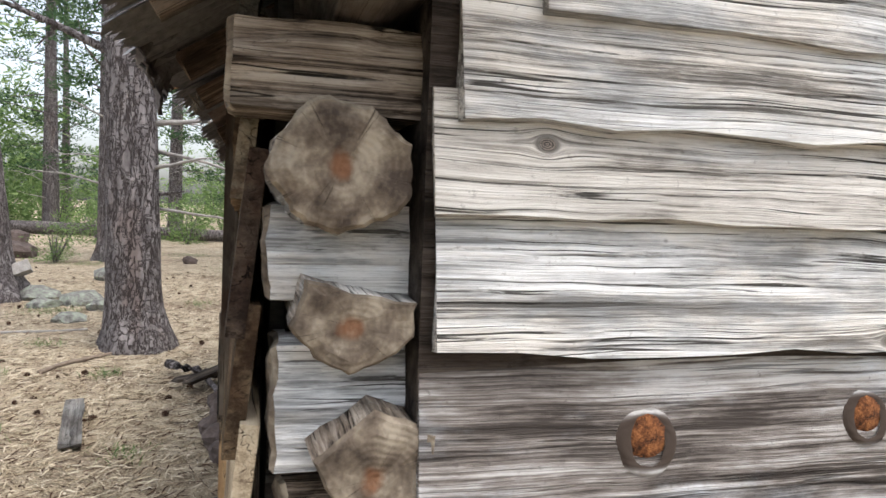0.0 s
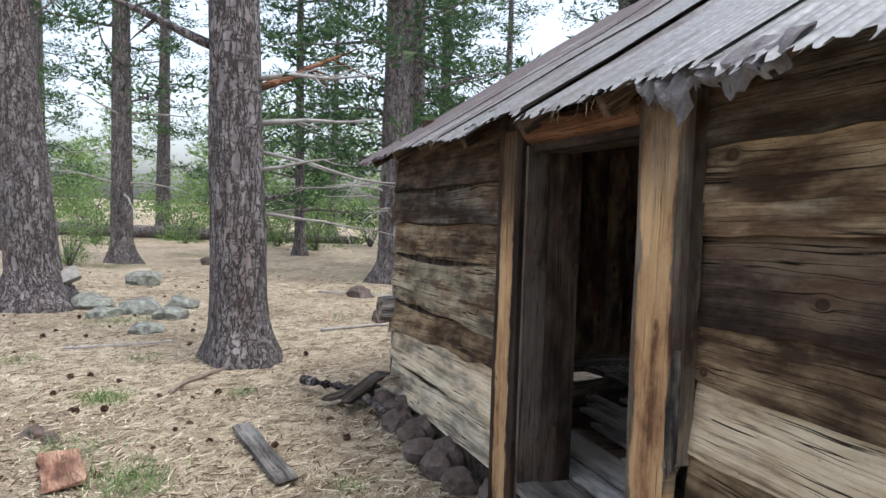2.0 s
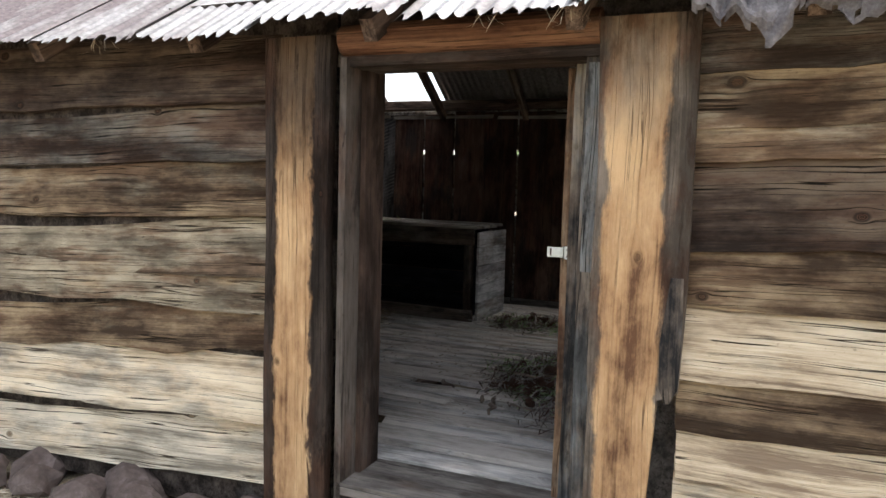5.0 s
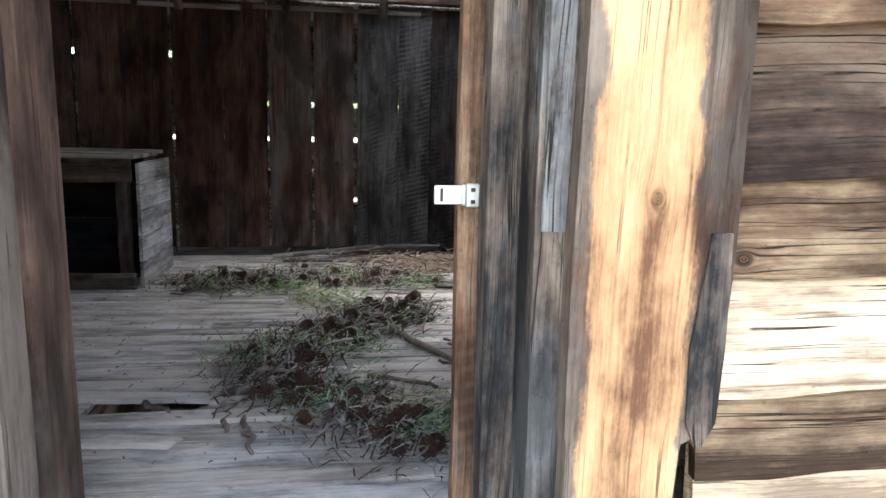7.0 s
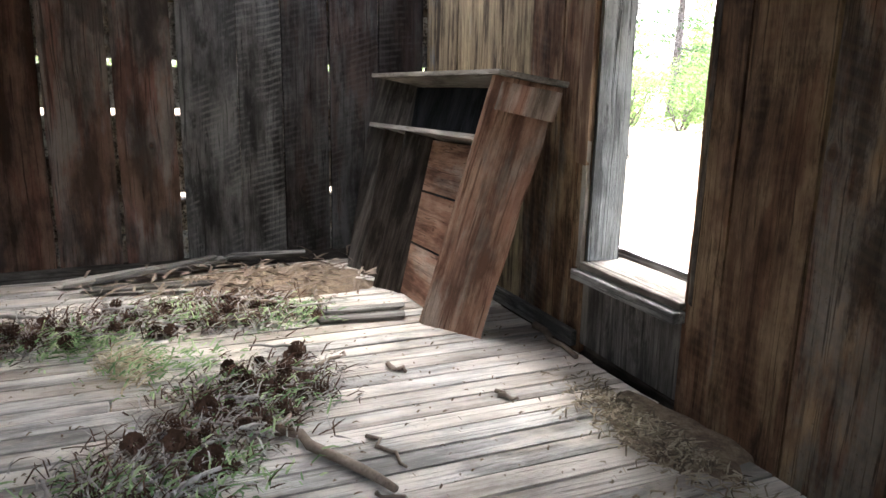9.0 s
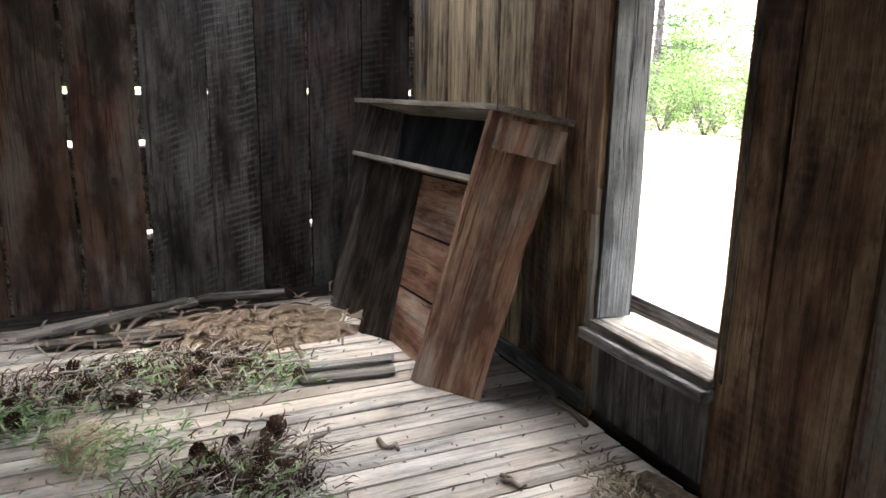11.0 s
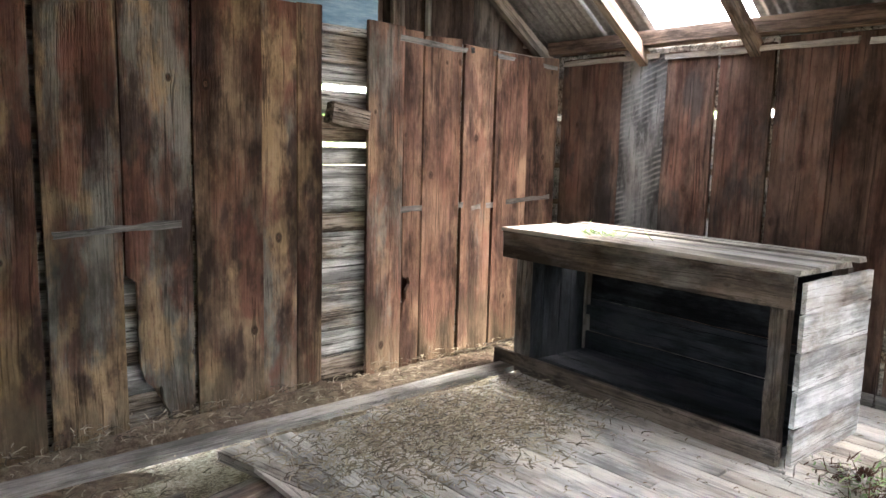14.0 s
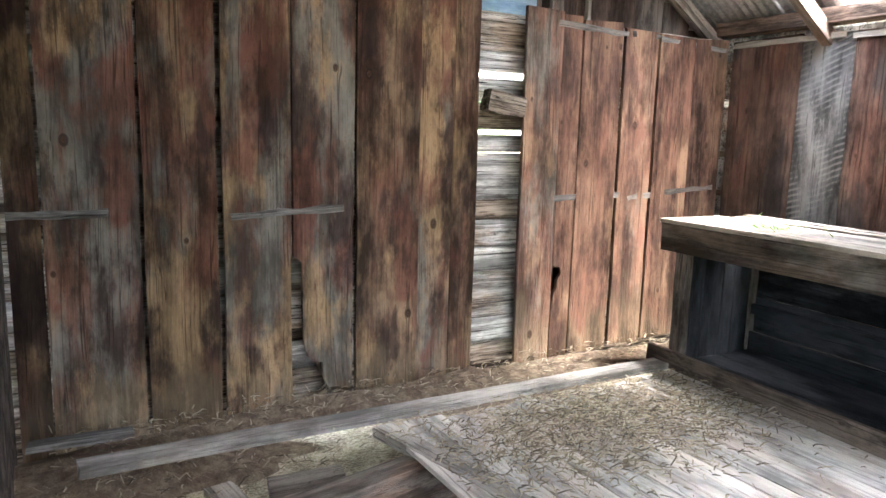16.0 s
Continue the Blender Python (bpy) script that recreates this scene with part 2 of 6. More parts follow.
    h = t.math("SUBTRACT", h, t.math("ADD", t.math("MULTIPLY", cr, 0.5), t.math("MULTIPLY", split, 1.0)))
    if saw:
        # arcs left by a coarse circular saw, the light they catch painted paler
        sep = t.node("SeparateXYZ", i0=p).outputs
        arc = t.math("ADD", t.math("MULTIPLY", sep[0], 165.0), t.math("MULTIPLY", t.math("MULTIPLY", sep[1], sep[1]), 0.4))
        w = t.math("MULTIPLY", t.step(t.math("SINE", t.math("ADD", arc, t.math("MULTIPLY", broad, 5.0))), -0.2, 0.9), t.step(stain, 0.44, 0.56))
        val = t.mix(t.math("MULTIPLY", w, 0.5 * saw), val, tuple(c * 1.3 for c in light))
        h = t.math("ADD", h, t.math("MULTIPLY", w, 0.6 * saw))
    return t.finish(val, rough, h, 0.75, 0.008, spec=0.1)


M_SIDING = wood("weathered_siding", (0.06, 0.039, 0.024), (0.2, 0.138, 0.08), (0.42, 0.31, 0.18), (0.38, 0.32, 0.22), 0.45, 1.0, (0.11, 0.06, 0.033), sat=0.95, crack=0.9, blotch=0.2, spread=0.5, grain=0.29)
M_SIDING_DARK = wood("dark_brown_siding", (0.028, 0.019, 0.014), (0.085, 0.058, 0.04), (0.2, 0.147, 0.095), (0.22, 0.195, 0.155), 0.35, 1.0, (0.075, 0.04, 0.024), sat=0.9, crack=0.95, blotch=0.25, spread=0.3, grain=0.29)
M_PALE = wood("bleached_siding", (0.28, 0.2, 0.125), (0.6, 0.47, 0.3), (0.78, 0.66, 0.46), (0.66, 0.57, 0.42), 0.5, 1.0, None, sat=0.9, crack=1.0, blotch=0.08, spread=0.15, grain=0.5)
M_GABLE = wood("silvered_siding", (0.2, 0.175, 0.145), (0.6, 0.55, 0.475), (0.8, 0.76, 0.68), (0.74, 0.74, 0.72), 0.6, 1.0, None, crack=0.95, blotch=0.2, spread=0.25, grain=0.8)
M_LOG = wood("weathered_log", (0.05, 0.033, 0.02), (0.24, 0.17, 0.11), (0.5, 0.4, 0.29), (0.55, 0.53, 0.49), 0.45, 0.7, crack=0.95, blotch=0.6, grain=0.9)
M_POST = wood("door_post_wood", (0.025, 0.013, 0.008), (0.06, 0.032, 0.019), (0.12, 0.065, 0.038), (0.11, 0.085, 0.065), 0.35, 0.4, grain=0.25)
M_POST_S = wood("south_door_post", (0.045, 0.022, 0.013), (0.12, 0.062, 0.036), (0.21, 0.12, 0.07), (0.2, 0.16, 0.12), 0.4, 0.5, worn=(0.02, 0.235, 2.1), sat=0.9, grain=0.25)
M_POST_N = wood("north_door_post", (0.016, 0.009, 0.006), (0.04, 0.021, 0.013), (0.08, 0.042, 0.025), (0.06, 0.045, 0.035), 0.35, 0.5, worn=(0.05, 0.24, 1.9), sat=0.9, grain=0.25)
M_SAP = wood("bare_sapwood", (0.22, 0.1, 0.04), (0.42, 0.22, 0.09), (0.6, 0.36, 0.17), (0.4, 0.28, 0.17), 0.2, 0.3)
M_JAMB = wood("grey_jamb_wood", (0.025, 0.024, 0.024), (0.15, 0.11, 0.075), (0.38, 0.3, 0.2), (0.24, 0.25, 0.24), 0.55, 0.4, crack=0.9, grain=0.25)
M_NPLANK = wood("reddish_inner_plank", (0.035, 0.02, 0.014), (0.13, 0.075, 0.042), (0.32, 0.2, 0.1), (0.21, 0.19, 0.155), 0.3, 1.0, (0.15, 0.055, 0.028), sat=0.82, crack=0.6, spread=0.55, blotch=0.6, foot=(0.42, 0.31, 0.17), grain=0.22, zones=((0.36, 0.22, 0.09), (0.045, 0.024, 0.021), (0.17, 0.058, 0.032)))
M_NRED = wood("rust_red_inner_plank", (0.03, 0.015, 0.01), (0.135, 0.06, 0.03), (0.26, 0.134, 0.065), (0.2, 0.165, 0.125), 0.2, 0.8, (0.17, 0.065, 0.032), sat=0.8, foot=(0.32, 0.22, 0.11), blotch=0.35, grain=0.22, zones=((0.3, 0.16, 0.075), (0.09, 0.04, 0.025)))
M_EGREY = wood("grey_sawn_plank", (0.016, 0.0135, 0.0125), (0.045, 0.038, 0.035), (0.1, 0.09, 0.084), (0.1, 0.1, 0.098), 0.45, 0.5, (0.06, 0.032, 0.024), saw=0.5, spread=0.5, grain=0.25)
# paler than the grey sawn planks: grazing light is put into the tone
M_ESAW = wood("coarse_sawn_plank", (0.03, 0.027, 0.025), (0.085, 0.078, 0.072), (0.2, 0.188, 0.175), (0.17, 0.17, 0.165), 0.5, 0.3, saw=0.8, spread=0.2, grain=0.2)
M_EPLANK = wood("sawn_inner_plank", (0.035, 0.021, 0.016), (0.115, 0.066, 0.047), (0.21, 0.125, 0.088), (0.19, 0.16, 0.14), 0.3, 0.6, (0.12, 0.05, 0.033), spread=0.5, sat=0.9, blotch=0.4, grain=0.2, zones=((0.13, 0.075, 0.05), (0.06, 0.05, 0.045)))
M_SPLANK = wood("warm_inner_plank", (0.06, 0.034, 0.021), (0.2, 0.115, 0.062), (0.4, 0.26, 0.14), (0.24, 0.2, 0.16), 0.35, 0.6, (0.14, 0.06, 0.03), sat=0.9, saw=0.1, grain=0.25)
M_SLIGHT = wood("pale_streaked_plank", (0.1, 0.075, 0.055), (0.42, 0.31, 0.19), (0.7, 0.54, 0.31), (0.42, 0.46, 0.5), 0.5, 0.4, sat=0.95, blotch=0.4)
M_FLOOR = wood("worn_floor_board", (0.34, 0.28, 0.22), (0.55, 0.47, 0.38), (0.7, 0.62, 0.52), (0.6, 0.56, 0.5), 0.5, 0.25, spread=0.2, crack=0.4, blotch=0.2, grain=0.25)
M_DESK = wood("bench_wood", (0.03, 0.02, 0.014), (0.09, 0.06, 0.04), (0.18, 0.125, 0.085), (0.2, 0.17, 0.14), 0.5, 0.4, grain=0.25)
M_TOP = wood("pale_bench_top", (0.16, 0.13, 0.1), (0.34, 0.29, 0.22), (0.5, 0.43, 0.34), (0.42, 0.38, 0.33), 0.5, 0.2, blotch=0.25, grain=0.28)
M_SHELF = wood("red_brown_cabinet_wood", (0.16, 0.072, 0.04), (0.37, 0.19, 0.11), (0.56, 0.34, 0.21), (0.5, 0.37, 0.28), 0.3, 0.4, (0.28, 0.115, 0.06), blotch=0.3, sat=0.85, grain=0.25)
M_GREY = wood("grey_cabinet_wood", (0.05, 0.042, 0.036), (0.12, 0.105, 0.09), (0.24, 0.21, 0.18), (0.27, 0.26, 0.24), 0.6, 0.3)
# dark wood; inside the cabinet and behind the corner logs it paints shade
M_CORE = wood("dark_and_shaded_wood", (0.02, 0.014, 0.01), (0.06, 0.042, 0.03), (0.12, 0.09, 0.065), (0.14, 0.12, 0.1), 0.4, 0.4)
M_GABLE_DARK = wood("dark_stained_siding", (0.07, 0.055, 0.045), (0.24, 0.2, 0.17), (0.6, 0.57, 0.53), (0.7, 0.72, 0.74), 0.5, 0.6, blotch=0.5, grain=0.8)
M_RAFTER = wood("rafter_wood", (0.05, 0.028, 0.016), (0.16, 0.09, 0.05), (0.3, 0.19, 0.11), (0.25, 0.2, 0.15), 0.35, 0.4)
M_LINTEL = wood("orange_peeled_log", (0.05, 0.022, 0.011), (0.15, 0.065, 0.03), (0.27, 0.13, 0.06), (0.13, 0.085, 0.055), 0.35, 0.5, sat=0.9)


def end_grain():
    """Grey log ends with rings, checks and a rusty heart, rings about the object's x axis."""
    t = Tree("log_end_grain")
    rnd = t.node("ObjectInfo").outputs["Random"]
    co = t.node("TexCoord").outputs["Object"]
    sep = t.node("SeparateXYZ", i0=co).outputs
    wob = t.noise(t.vec("MULTIPLY", co, (1, 6, 6)), 1.0, 3.0)
    r = t.math("SQRT", t.math("ADD", t.math("MULTIPLY", sep[1], sep[1]), t.math("MULTIPLY", sep[2], sep[2])))
    rings = t.math("SINE", t.math("MULTIPLY", t.math("ADD", r, t.math("MULTIPLY", wob, 0.05)), 520.0))
    ang = t.math("ARCTAN2", sep[1], sep[2])
    rad = t.node("CombineXYZ", i0=t.math("MULTIPLY", ang, 5.0), i1=t.math("MULTIPLY", r, 2.0), i2=t.math("MULTIPLY", rnd, 40.0)).outputs[0]
    check = t.step(t.noise(rad, 1.6, 4.0, 0.7), 0.4, 0.32)
    patch = t.noise(t.vec("ADD", co, t.node("CombineXYZ", i0=t.math("MULTIPLY", rnd, 30.0)).outputs[0]), 14.0, 5.0, 0.6)
    col = t.ramp(patch, (0.36, (0.06, 0.045, 0.034)), (0.5, (0.17, 0.135, 0.1)), (0.64, (0.34, 0.29, 0.22)))
    col = t.mix(t.math("MULTIPLY", t.math("ADD", rings, 1.0), 0.05), col, (0.06, 0.04, 0.026))
    col = t.mix(t.math("MULTIPLY", check, 0.8), col, (0.03, 0.02, 0.013))
    heart = t.step(t.math("ADD", r, t.math("MULTIPLY", t.math("SUBTRACT", patch, 0.5), 0.06)), 0.03, 0.008)
    col = t.mix(t.math("MULTIPLY", heart, 0.6), col, (0.22, 0.085, 0.032))
    h = t.math("SUBTRACT", t.math("MULTIPLY", rings, 0.12), t.math("MULTIPLY", check, 1.2))
    return t.finish(col, 0.9, h, 0.5, 0.006)


def bark():
    t = Tree("pine_bark")
    co = t.node("TexCoord").outputs["Object"]
    rnd = t.node("ObjectInfo").outputs["Random"]
    p = t.vec("ADD", co, t.node("CombineXYZ", i0=t.math("MULTIPLY", rnd, 20.0), i2=t.math("MULTIPLY", rnd, 33.0)).outputs[0])
    w = t.vec("ADD", p, t.node("CombineXYZ", i0=t.math("MULTIPLY", t.noise(p, 3.0, 3.0), 0.12), i1=t.math("MULTIPLY", t.noise(p, 3.7, 3.0), 0.12)).outputs[0])
    ridge = t.math("ABSOLUTE", t.math("SUBTRACT", t.noise(t.vec("MULTIPLY", w, (15.0, 15.0, 2.6)), 1.0, 3.0, 0.55), 0.5))
    cross = t.math("ABSOLUTE", t.math("SUBTRACT", t.noise(t.vec("MULTIPLY", w, (7.0, 7.0, 9.0)), 1.0, 4.0, 0.6), 0.5))
    fur = t.step(t.math("MINIMUM", ridge, t.math("ADD", cross, 0.015)), 0.004, 0.06)
    n = t.noise(t.vec("MULTIPLY", p, (9, 9, 3)), 1.0, 5.0, 0.65)
    plate = t.ramp(n, (0.3, (0.1, 0.088, 0.087)), (0.5, (0.18, 0.162, 0.16)), (0.68, (0.28, 0.255, 0.25)))
    warm = t.step(t.noise(t.vec("MULTIPLY", p, (3, 3, 0.9)), 1.0, 3.0), 0.55, 0.68)
    plate = t.mix(t.math("MULTIPLY", warm, 0.22), plate, (0.26, 0.16, 0.125))
    col = t.mix(fur, (0.05, 0.04, 0.038), plate)
    return t.finish(col, 0.95, t.math("ADD", fur, t.math("MULTIPLY", n, 0.5)), 0.8, 0.03)


def plain(name, stops, scale=6.0, rough=0.9, bump=0.3, dist=0.01, metal=0.0, stretch=(1, 1, 1), island=False):
    t = Tree(name)
    co = t.node("TexCoord").outputs["Object"]
    p = t.vec("MULTIPLY", co, stretch)
    n = t.noise(p, scale, 6.0, 0.65)
    n2 = t.noise(p, scale * 7.3, 3.0, 0.6)
    f = t.math("ADD", t.math("MULTIPLY", n, 0.7), t.math("MULTIPLY", n2, 0.3))
    if island:
        f = t.math("ADD", t.math("MULTIPLY", f, 0.3), t.math("ADD", t.math("MULTIPLY", t.node("NewGeometry").outputs["Random Per Island"], 0.6), 0.05))
    return t.finish(t.ramp(f, *stops), rough, f, bump, dist, metal)


def leaf(name, a, b, c):
    t = Tree(name)
    r = t.node("NewGeometry").outputs["Random Per Island"]
    col = t.ramp(r, (0.0, a), (0.5, b), (1.0, c))
    m = t.finish(col, 0.7, spec=0.2)
    tr = t.node("BsdfTranslucent", Color=col)
    mx = t.node("MixShader", i0=0.35)
    t.t.links.new(t.b.outputs[0], mx.inputs[1])
    t.t.links.new(tr.outputs[0], mx.inputs[2])
    t.t.links.new(mx.outputs[0], t.t.nodes["Material Output"].inputs["Surface"])
    return m


def ground_mat():
    t = Tree("needle_litter")
    co = t.node("TexCoord").outputs["Object"]
    big = t.noise(co, 0.55, 5.0, 0.6)
    mid = t.noise(co, 4.5, 5.0, 0.65)
    fib = t.noise(t.vec("ADD", t.vec("MULTIPLY", co, (1, 1, 1)), t.node("CombineXYZ", i0=t.math("MULTIPLY", mid, 0.2)).outputs[0]), 75.0, 4.0, 0.7)
    col = t.ramp(t.math("ADD", t.math("MULTIPLY", mid, 0.45), t.math("MULTIPLY", fib, 0.55)), (0.38, (0.08, 0.06, 0.042)), (0.47, (0.28, 0.22, 0.15)), (0.54, (0.5, 0.42, 0.3)), (0.63, (0.72, 0.64, 0.5)))
    earth = t.step(t.math("ADD", t.math("MULTIPLY", big, 0.5), t.math("MULTIPLY", mid, 0.5)), 0.5, 0.6)
    col = t.mix(t.math("MULTIPLY", earth, 0.72), col, t.ramp(fib, (0.38, (0.055, 0.038, 0.028)), (0.62, (0.24, 0.165, 0.11))))
    chip = t.step(t.noise(co, 34.0, 2.0, 0.5), 0.66, 0.7)
    col = t.mix(t.math("MULTIPLY", chip, 0.6), col, (0.62, 0.52, 0.38))
    return t.finish(col, 0.95, t.math("ADD", fib, t.math("MULTIPLY", mid, 1.5)), 0.8, 0.03)


def metal_roof():
    t = Tree("corrugated_iron")
    co = t.node("TexCoord").outputs["Object"]
    geo = t.node("NewGeometry").outputs["Position"]
    rnd = t.node("ObjectInfo").outputs["Random"]
    n = t.noise(t.vec("MULTIPLY", geo, (0.8, 2.2, 0.8)), 1.6, 5.0, 0.6)
    n2 = t.noise(geo, 40.0, 4.0, 0.6)
    zinc = t.ramp(n2, (0.3, (0.17, 0.168, 0.165)), (0.7, (0.34, 0.335, 0.325)))
    y = t.node("SeparateXYZ", i0=geo).outputs[1]
    west = t.step(t.node("SeparateXYZ", i0=geo).outputs[0], 2.6, 2.0)
    rust = t.step(t.math("ADD", t.math("ADD", t.math("ADD", n, t.math("MULTIPLY", west, 0.3)), t.math("MULTIPLY", t.math("SUBTRACT", y, 4.4), 0.1)), t.math("MULTIPLY", rnd, 0.1)), 0.74, 1.0)
    col = t.mix(t.math("MULTIPLY", rust, 0.85), zinc, t.ramp(n2, (0.3, (0.05, 0.036, 0.037)), (0.7, (0.115, 0.083, 0.085))))
    rough = t.math("ADD", t.math("MULTIPLY", rust, 0.3), 0.48)
    return t.finish(col, rough, n2, 0.15, 0.004, t.math("MULTIPLY", t.math("SUBTRACT", 1.0, rust), 0.55), 0.4)


M_END = end_grain()
M_KNOT = plain("orange_knot", ((0.4, (0.03, 0.014, 0.008)), (0.5, (0.15, 0.055, 0.02)), (0.62, (0.34, 0.14, 0.05))), 40.0, bump=0.8)
M_BARK = bark()
M_GROUND = ground_mat()
M_IRON = metal_roof()
M_NEEDLE = leaf("pine_needles", (0.03, 0.06, 0.03), (0.06, 0.115, 0.05), (0.11, 0.17, 0.07))
M_BUSH = leaf("juniper_leaves", (0.09, 0.15, 0.05), (0.16, 0.25, 0.085), (0.25, 0.34, 0.13))
M_TUFT = leaf("green_tuft", (0.08, 0.14, 0.05), (0.15, 0.23, 0.09), (0.25, 0.32, 0.13))
M_SPRIG = leaf("fallen_green_needles", (0.09, 0.16, 0.07), (0.2, 0.31, 0.14), (0.42, 0.5, 0.28))
M_CHAFF = plain("dull_chaff", ((0.2, (0.07, 0.055, 0.04)), (0.5, (0.22, 0.18, 0.125)), (0.8, (0.45, 0.39, 0.29))), island=True)
M_STRAW = plain("dry_straw", ((0.2, (0.2, 0.155, 0.1)), (0.5, (0.42, 0.35, 0.24)), (0.8, (0.64, 0.57, 0.44))), island=True)
M_CONE = plain("pine_cone_brown", ((0.3, (0.03, 0.017, 0.011)), (0.6, (0.08, 0.04, 0.024)), (0.8, (0.17, 0.1, 0.06))), 30.0)
M_ROCK = plain("lava_rock", ((0.3, (0.045, 0.034, 0.03)), (0.5, (0.1, 0.076, 0.066)), (0.7, (0.19, 0.15, 0.135))), 5.0, bump=0.8, dist=0.03)
M_LICHEN = plain("lichened_rock", ((0.36, (0.07, 0.062, 0.057)), (0.48, (0.19, 0.185, 0.17)), (0.58, (0.27, 0.3, 0.24)), (0.7, (0.42, 0.46, 0.38))), 9.0, bump=0.8, dist=0.03)
M_STICK = plain("dead_stick", ((0.3, (0.1, 0.07, 0.05)), (0.6, (0.25, 0.2, 0.16)), (0.8, (0.38, 0.33, 0.28))), 12.0, stretch=(1, 1, 1))
M_DEAD = plain("dead_limb", ((0.3, (0.16, 0.14, 0.13)), (0.5, (0.3, 0.28, 0.26)), (0.7, (0.45, 0.43, 0.4))), 8.0)
M_TAR = plain("torn_tar_paper", ((0.3, (0.06, 0.053, 0.055)), (0.5, (0.14, 0.13, 0.132)), (0.7, (0.26, 0.245, 0.25))), 14.0, bump=0.6, dist=0.01)
M_DUFF = plain("duff_and_dirt", ((0.3, (0.06, 0.042, 0.03)), (0.5, (0.17, 0.125, 0.085)), (0.7, (0.33, 0.27, 0.2))), 18.0, bump=0.9, dist=0.02)
M_BLUE = plain("faded_blue_sheet", ((0.3, (0.1, 0.19, 0.27)), (0.5, (0.19, 0.31, 0.4)), (0.7, (0.36, 0.48, 0.55))), 3.0, 0.6, 0.2, stretch=(1, 1, 6))
M_ZINC = plain("galvanised_hasp", ((0.3, (0.55, 0.58, 0.55)), (0.6, (0.72, 0.75, 0.71)), (0.8, (0.8, 0.82, 0.78))), 25.0, 0.4, 0.05, metal=0.5)
M_DARKIRON = plain("dark_iron", ((0.3, (0.03, 0.025, 0.022)), (0.7, (0.1, 0.07, 0.055))), 20.0, 0.6, 0.2, metal=0.6)
M_WHITE = wood("worn_white_paint_board", (0.12, 0.09, 0.07), (0.3, 0.26, 0.22), (0.5, 0.47, 0.43), (0.6, 0.6, 0.6), 0.7, 0.3, spread=0.2, blotch=0.4, grain=0.28)
# near-black wood: the shade inside bench and cabinet is put into this colour
M_INNER = wood("shaded_inside_wood", (0.006, 0.006, 0.008), (0.016, 0.018, 0.023), (0.032, 0.036, 0.044), (0.03, 0.034, 0.042), 0.5, 0.2, grain=0.2)

# ---- the ground: one sheet to the horizon ----
FLOOR = 0.343
RX, RZ, SLOPE = 2.3, 3.83, 0.64  # ridge and pitch


def roof_z(x):
    return RZ - SLOPE * abs(x - RX)


def ground_height(x, y):
    d = math.hypot(x - 1.8, y - 4.5)
    away = min(1.0, max(0.0, (d - 4.5) / 8.0))
    h = 0.05 * noise.noise((x * 0.5, y * 0.5, 3.1)) * (0.35 + away) + 0.03 * noise.noise((x * 1.7, y * 1.7, 9.0)) * away
    return h + 0.35 * noise.noise((x * 0.05, y * 0.05, 1.0)) * min(1.0, max(0.0, (d - 16.0) / 30.0))


def ground():
    axis = [-2500, -900, -350, -160, -90] + [-60 + 4 * i for i in range(11)] + [-16 + 0.55 * i for i in range(58)] + [17 + 3 * i for i in range(14)] + [70, 100, 170, 350, 900, 2500]
    xs = axis
    ys = [a + 5 for a in axis]
    vs = [(x, y, ground_height(x, y) if abs(x) < 200 and abs(y) < 200 else 0.0) for y in ys for x in xs]
    n = len(xs)
    fs = [(j * n + i, j * n + i + 1, j * n + n + i + 1, j * n + n + i) for j in range(len(ys) - 1) for i in range(n - 1)]
    ob = put("ground", raw("ground", vs, fs, True), M_GROUND)
    tagged(ob, "forest floor of dry straw and brown pine needles", "ground", kind="structure")


ground()

# ---- the west wall, with the door ----
WX = -0.15  # face of the siding
DOOR_S, DOOR_N = 3.29, 4.12
UP = Vector((0, 0, 1))
wall_w = tagged(empty("wall_west"), "log cabin front wall clad in weathered brown lapped boards", "wall", kind="structure")


# filler box, coloured dark to give the shade behind boards and logs
def core(name, parent, x0, y0, z0, x1, y1, z1, m=None):
    return part(name, box_bm(x0, y0, z0, x1, y1, z1), M_CORE, parent, m=m)


core("wall_core", wall_w, -0.05, 1.66, 0.05, 0.08, 3.12, 2.3)
core("wall_core", wall_w, -0.12, 4.2, 0.05, 0.08, 7.1, 2.3)
core("wall_core", wall_w, -0.1, 3.12, 2.12, 0.08, 4.2, 2.3)


def siding(parent, p0, p1, out, width, material, T=0.022, tilt=0.10, **kw):
    """A lapped board whose lower outer edge runs from p0 to p1."""
    p0, p1, out = Vector(p0), Vector(p1), Vector(out)
    x = p1 - p0
    L = x.length
    up = UP - out * tilt
    m = basis(p0, x, up)
    if m.col[2].to_3d().dot(out) < 0:
        m = basis(p1, -x, up)
    m.translation = m.translation - out * T
    return put("siding_board", plank_mesh(L, width, T, name="siding_board", **kw), material, parent, m)


OUT_W = (-1, 0, 0)
right_n = [2.12, 1.932, 1.745, 1.64, 1.354, 1.168, 0.923, 0.74, 0.57, 0.36, 0.14]
right_s = [2.14, 1.962, 1.79, 1.684, 1.41, 1.19, 0.93, 0.76, 0.57, 0.36, 0.14]
ends = [1.54, 1.53, 1.59, 1.55, 1.44, 1.445, 1.43, 1.42, 1.44, 1.42, 1.44]
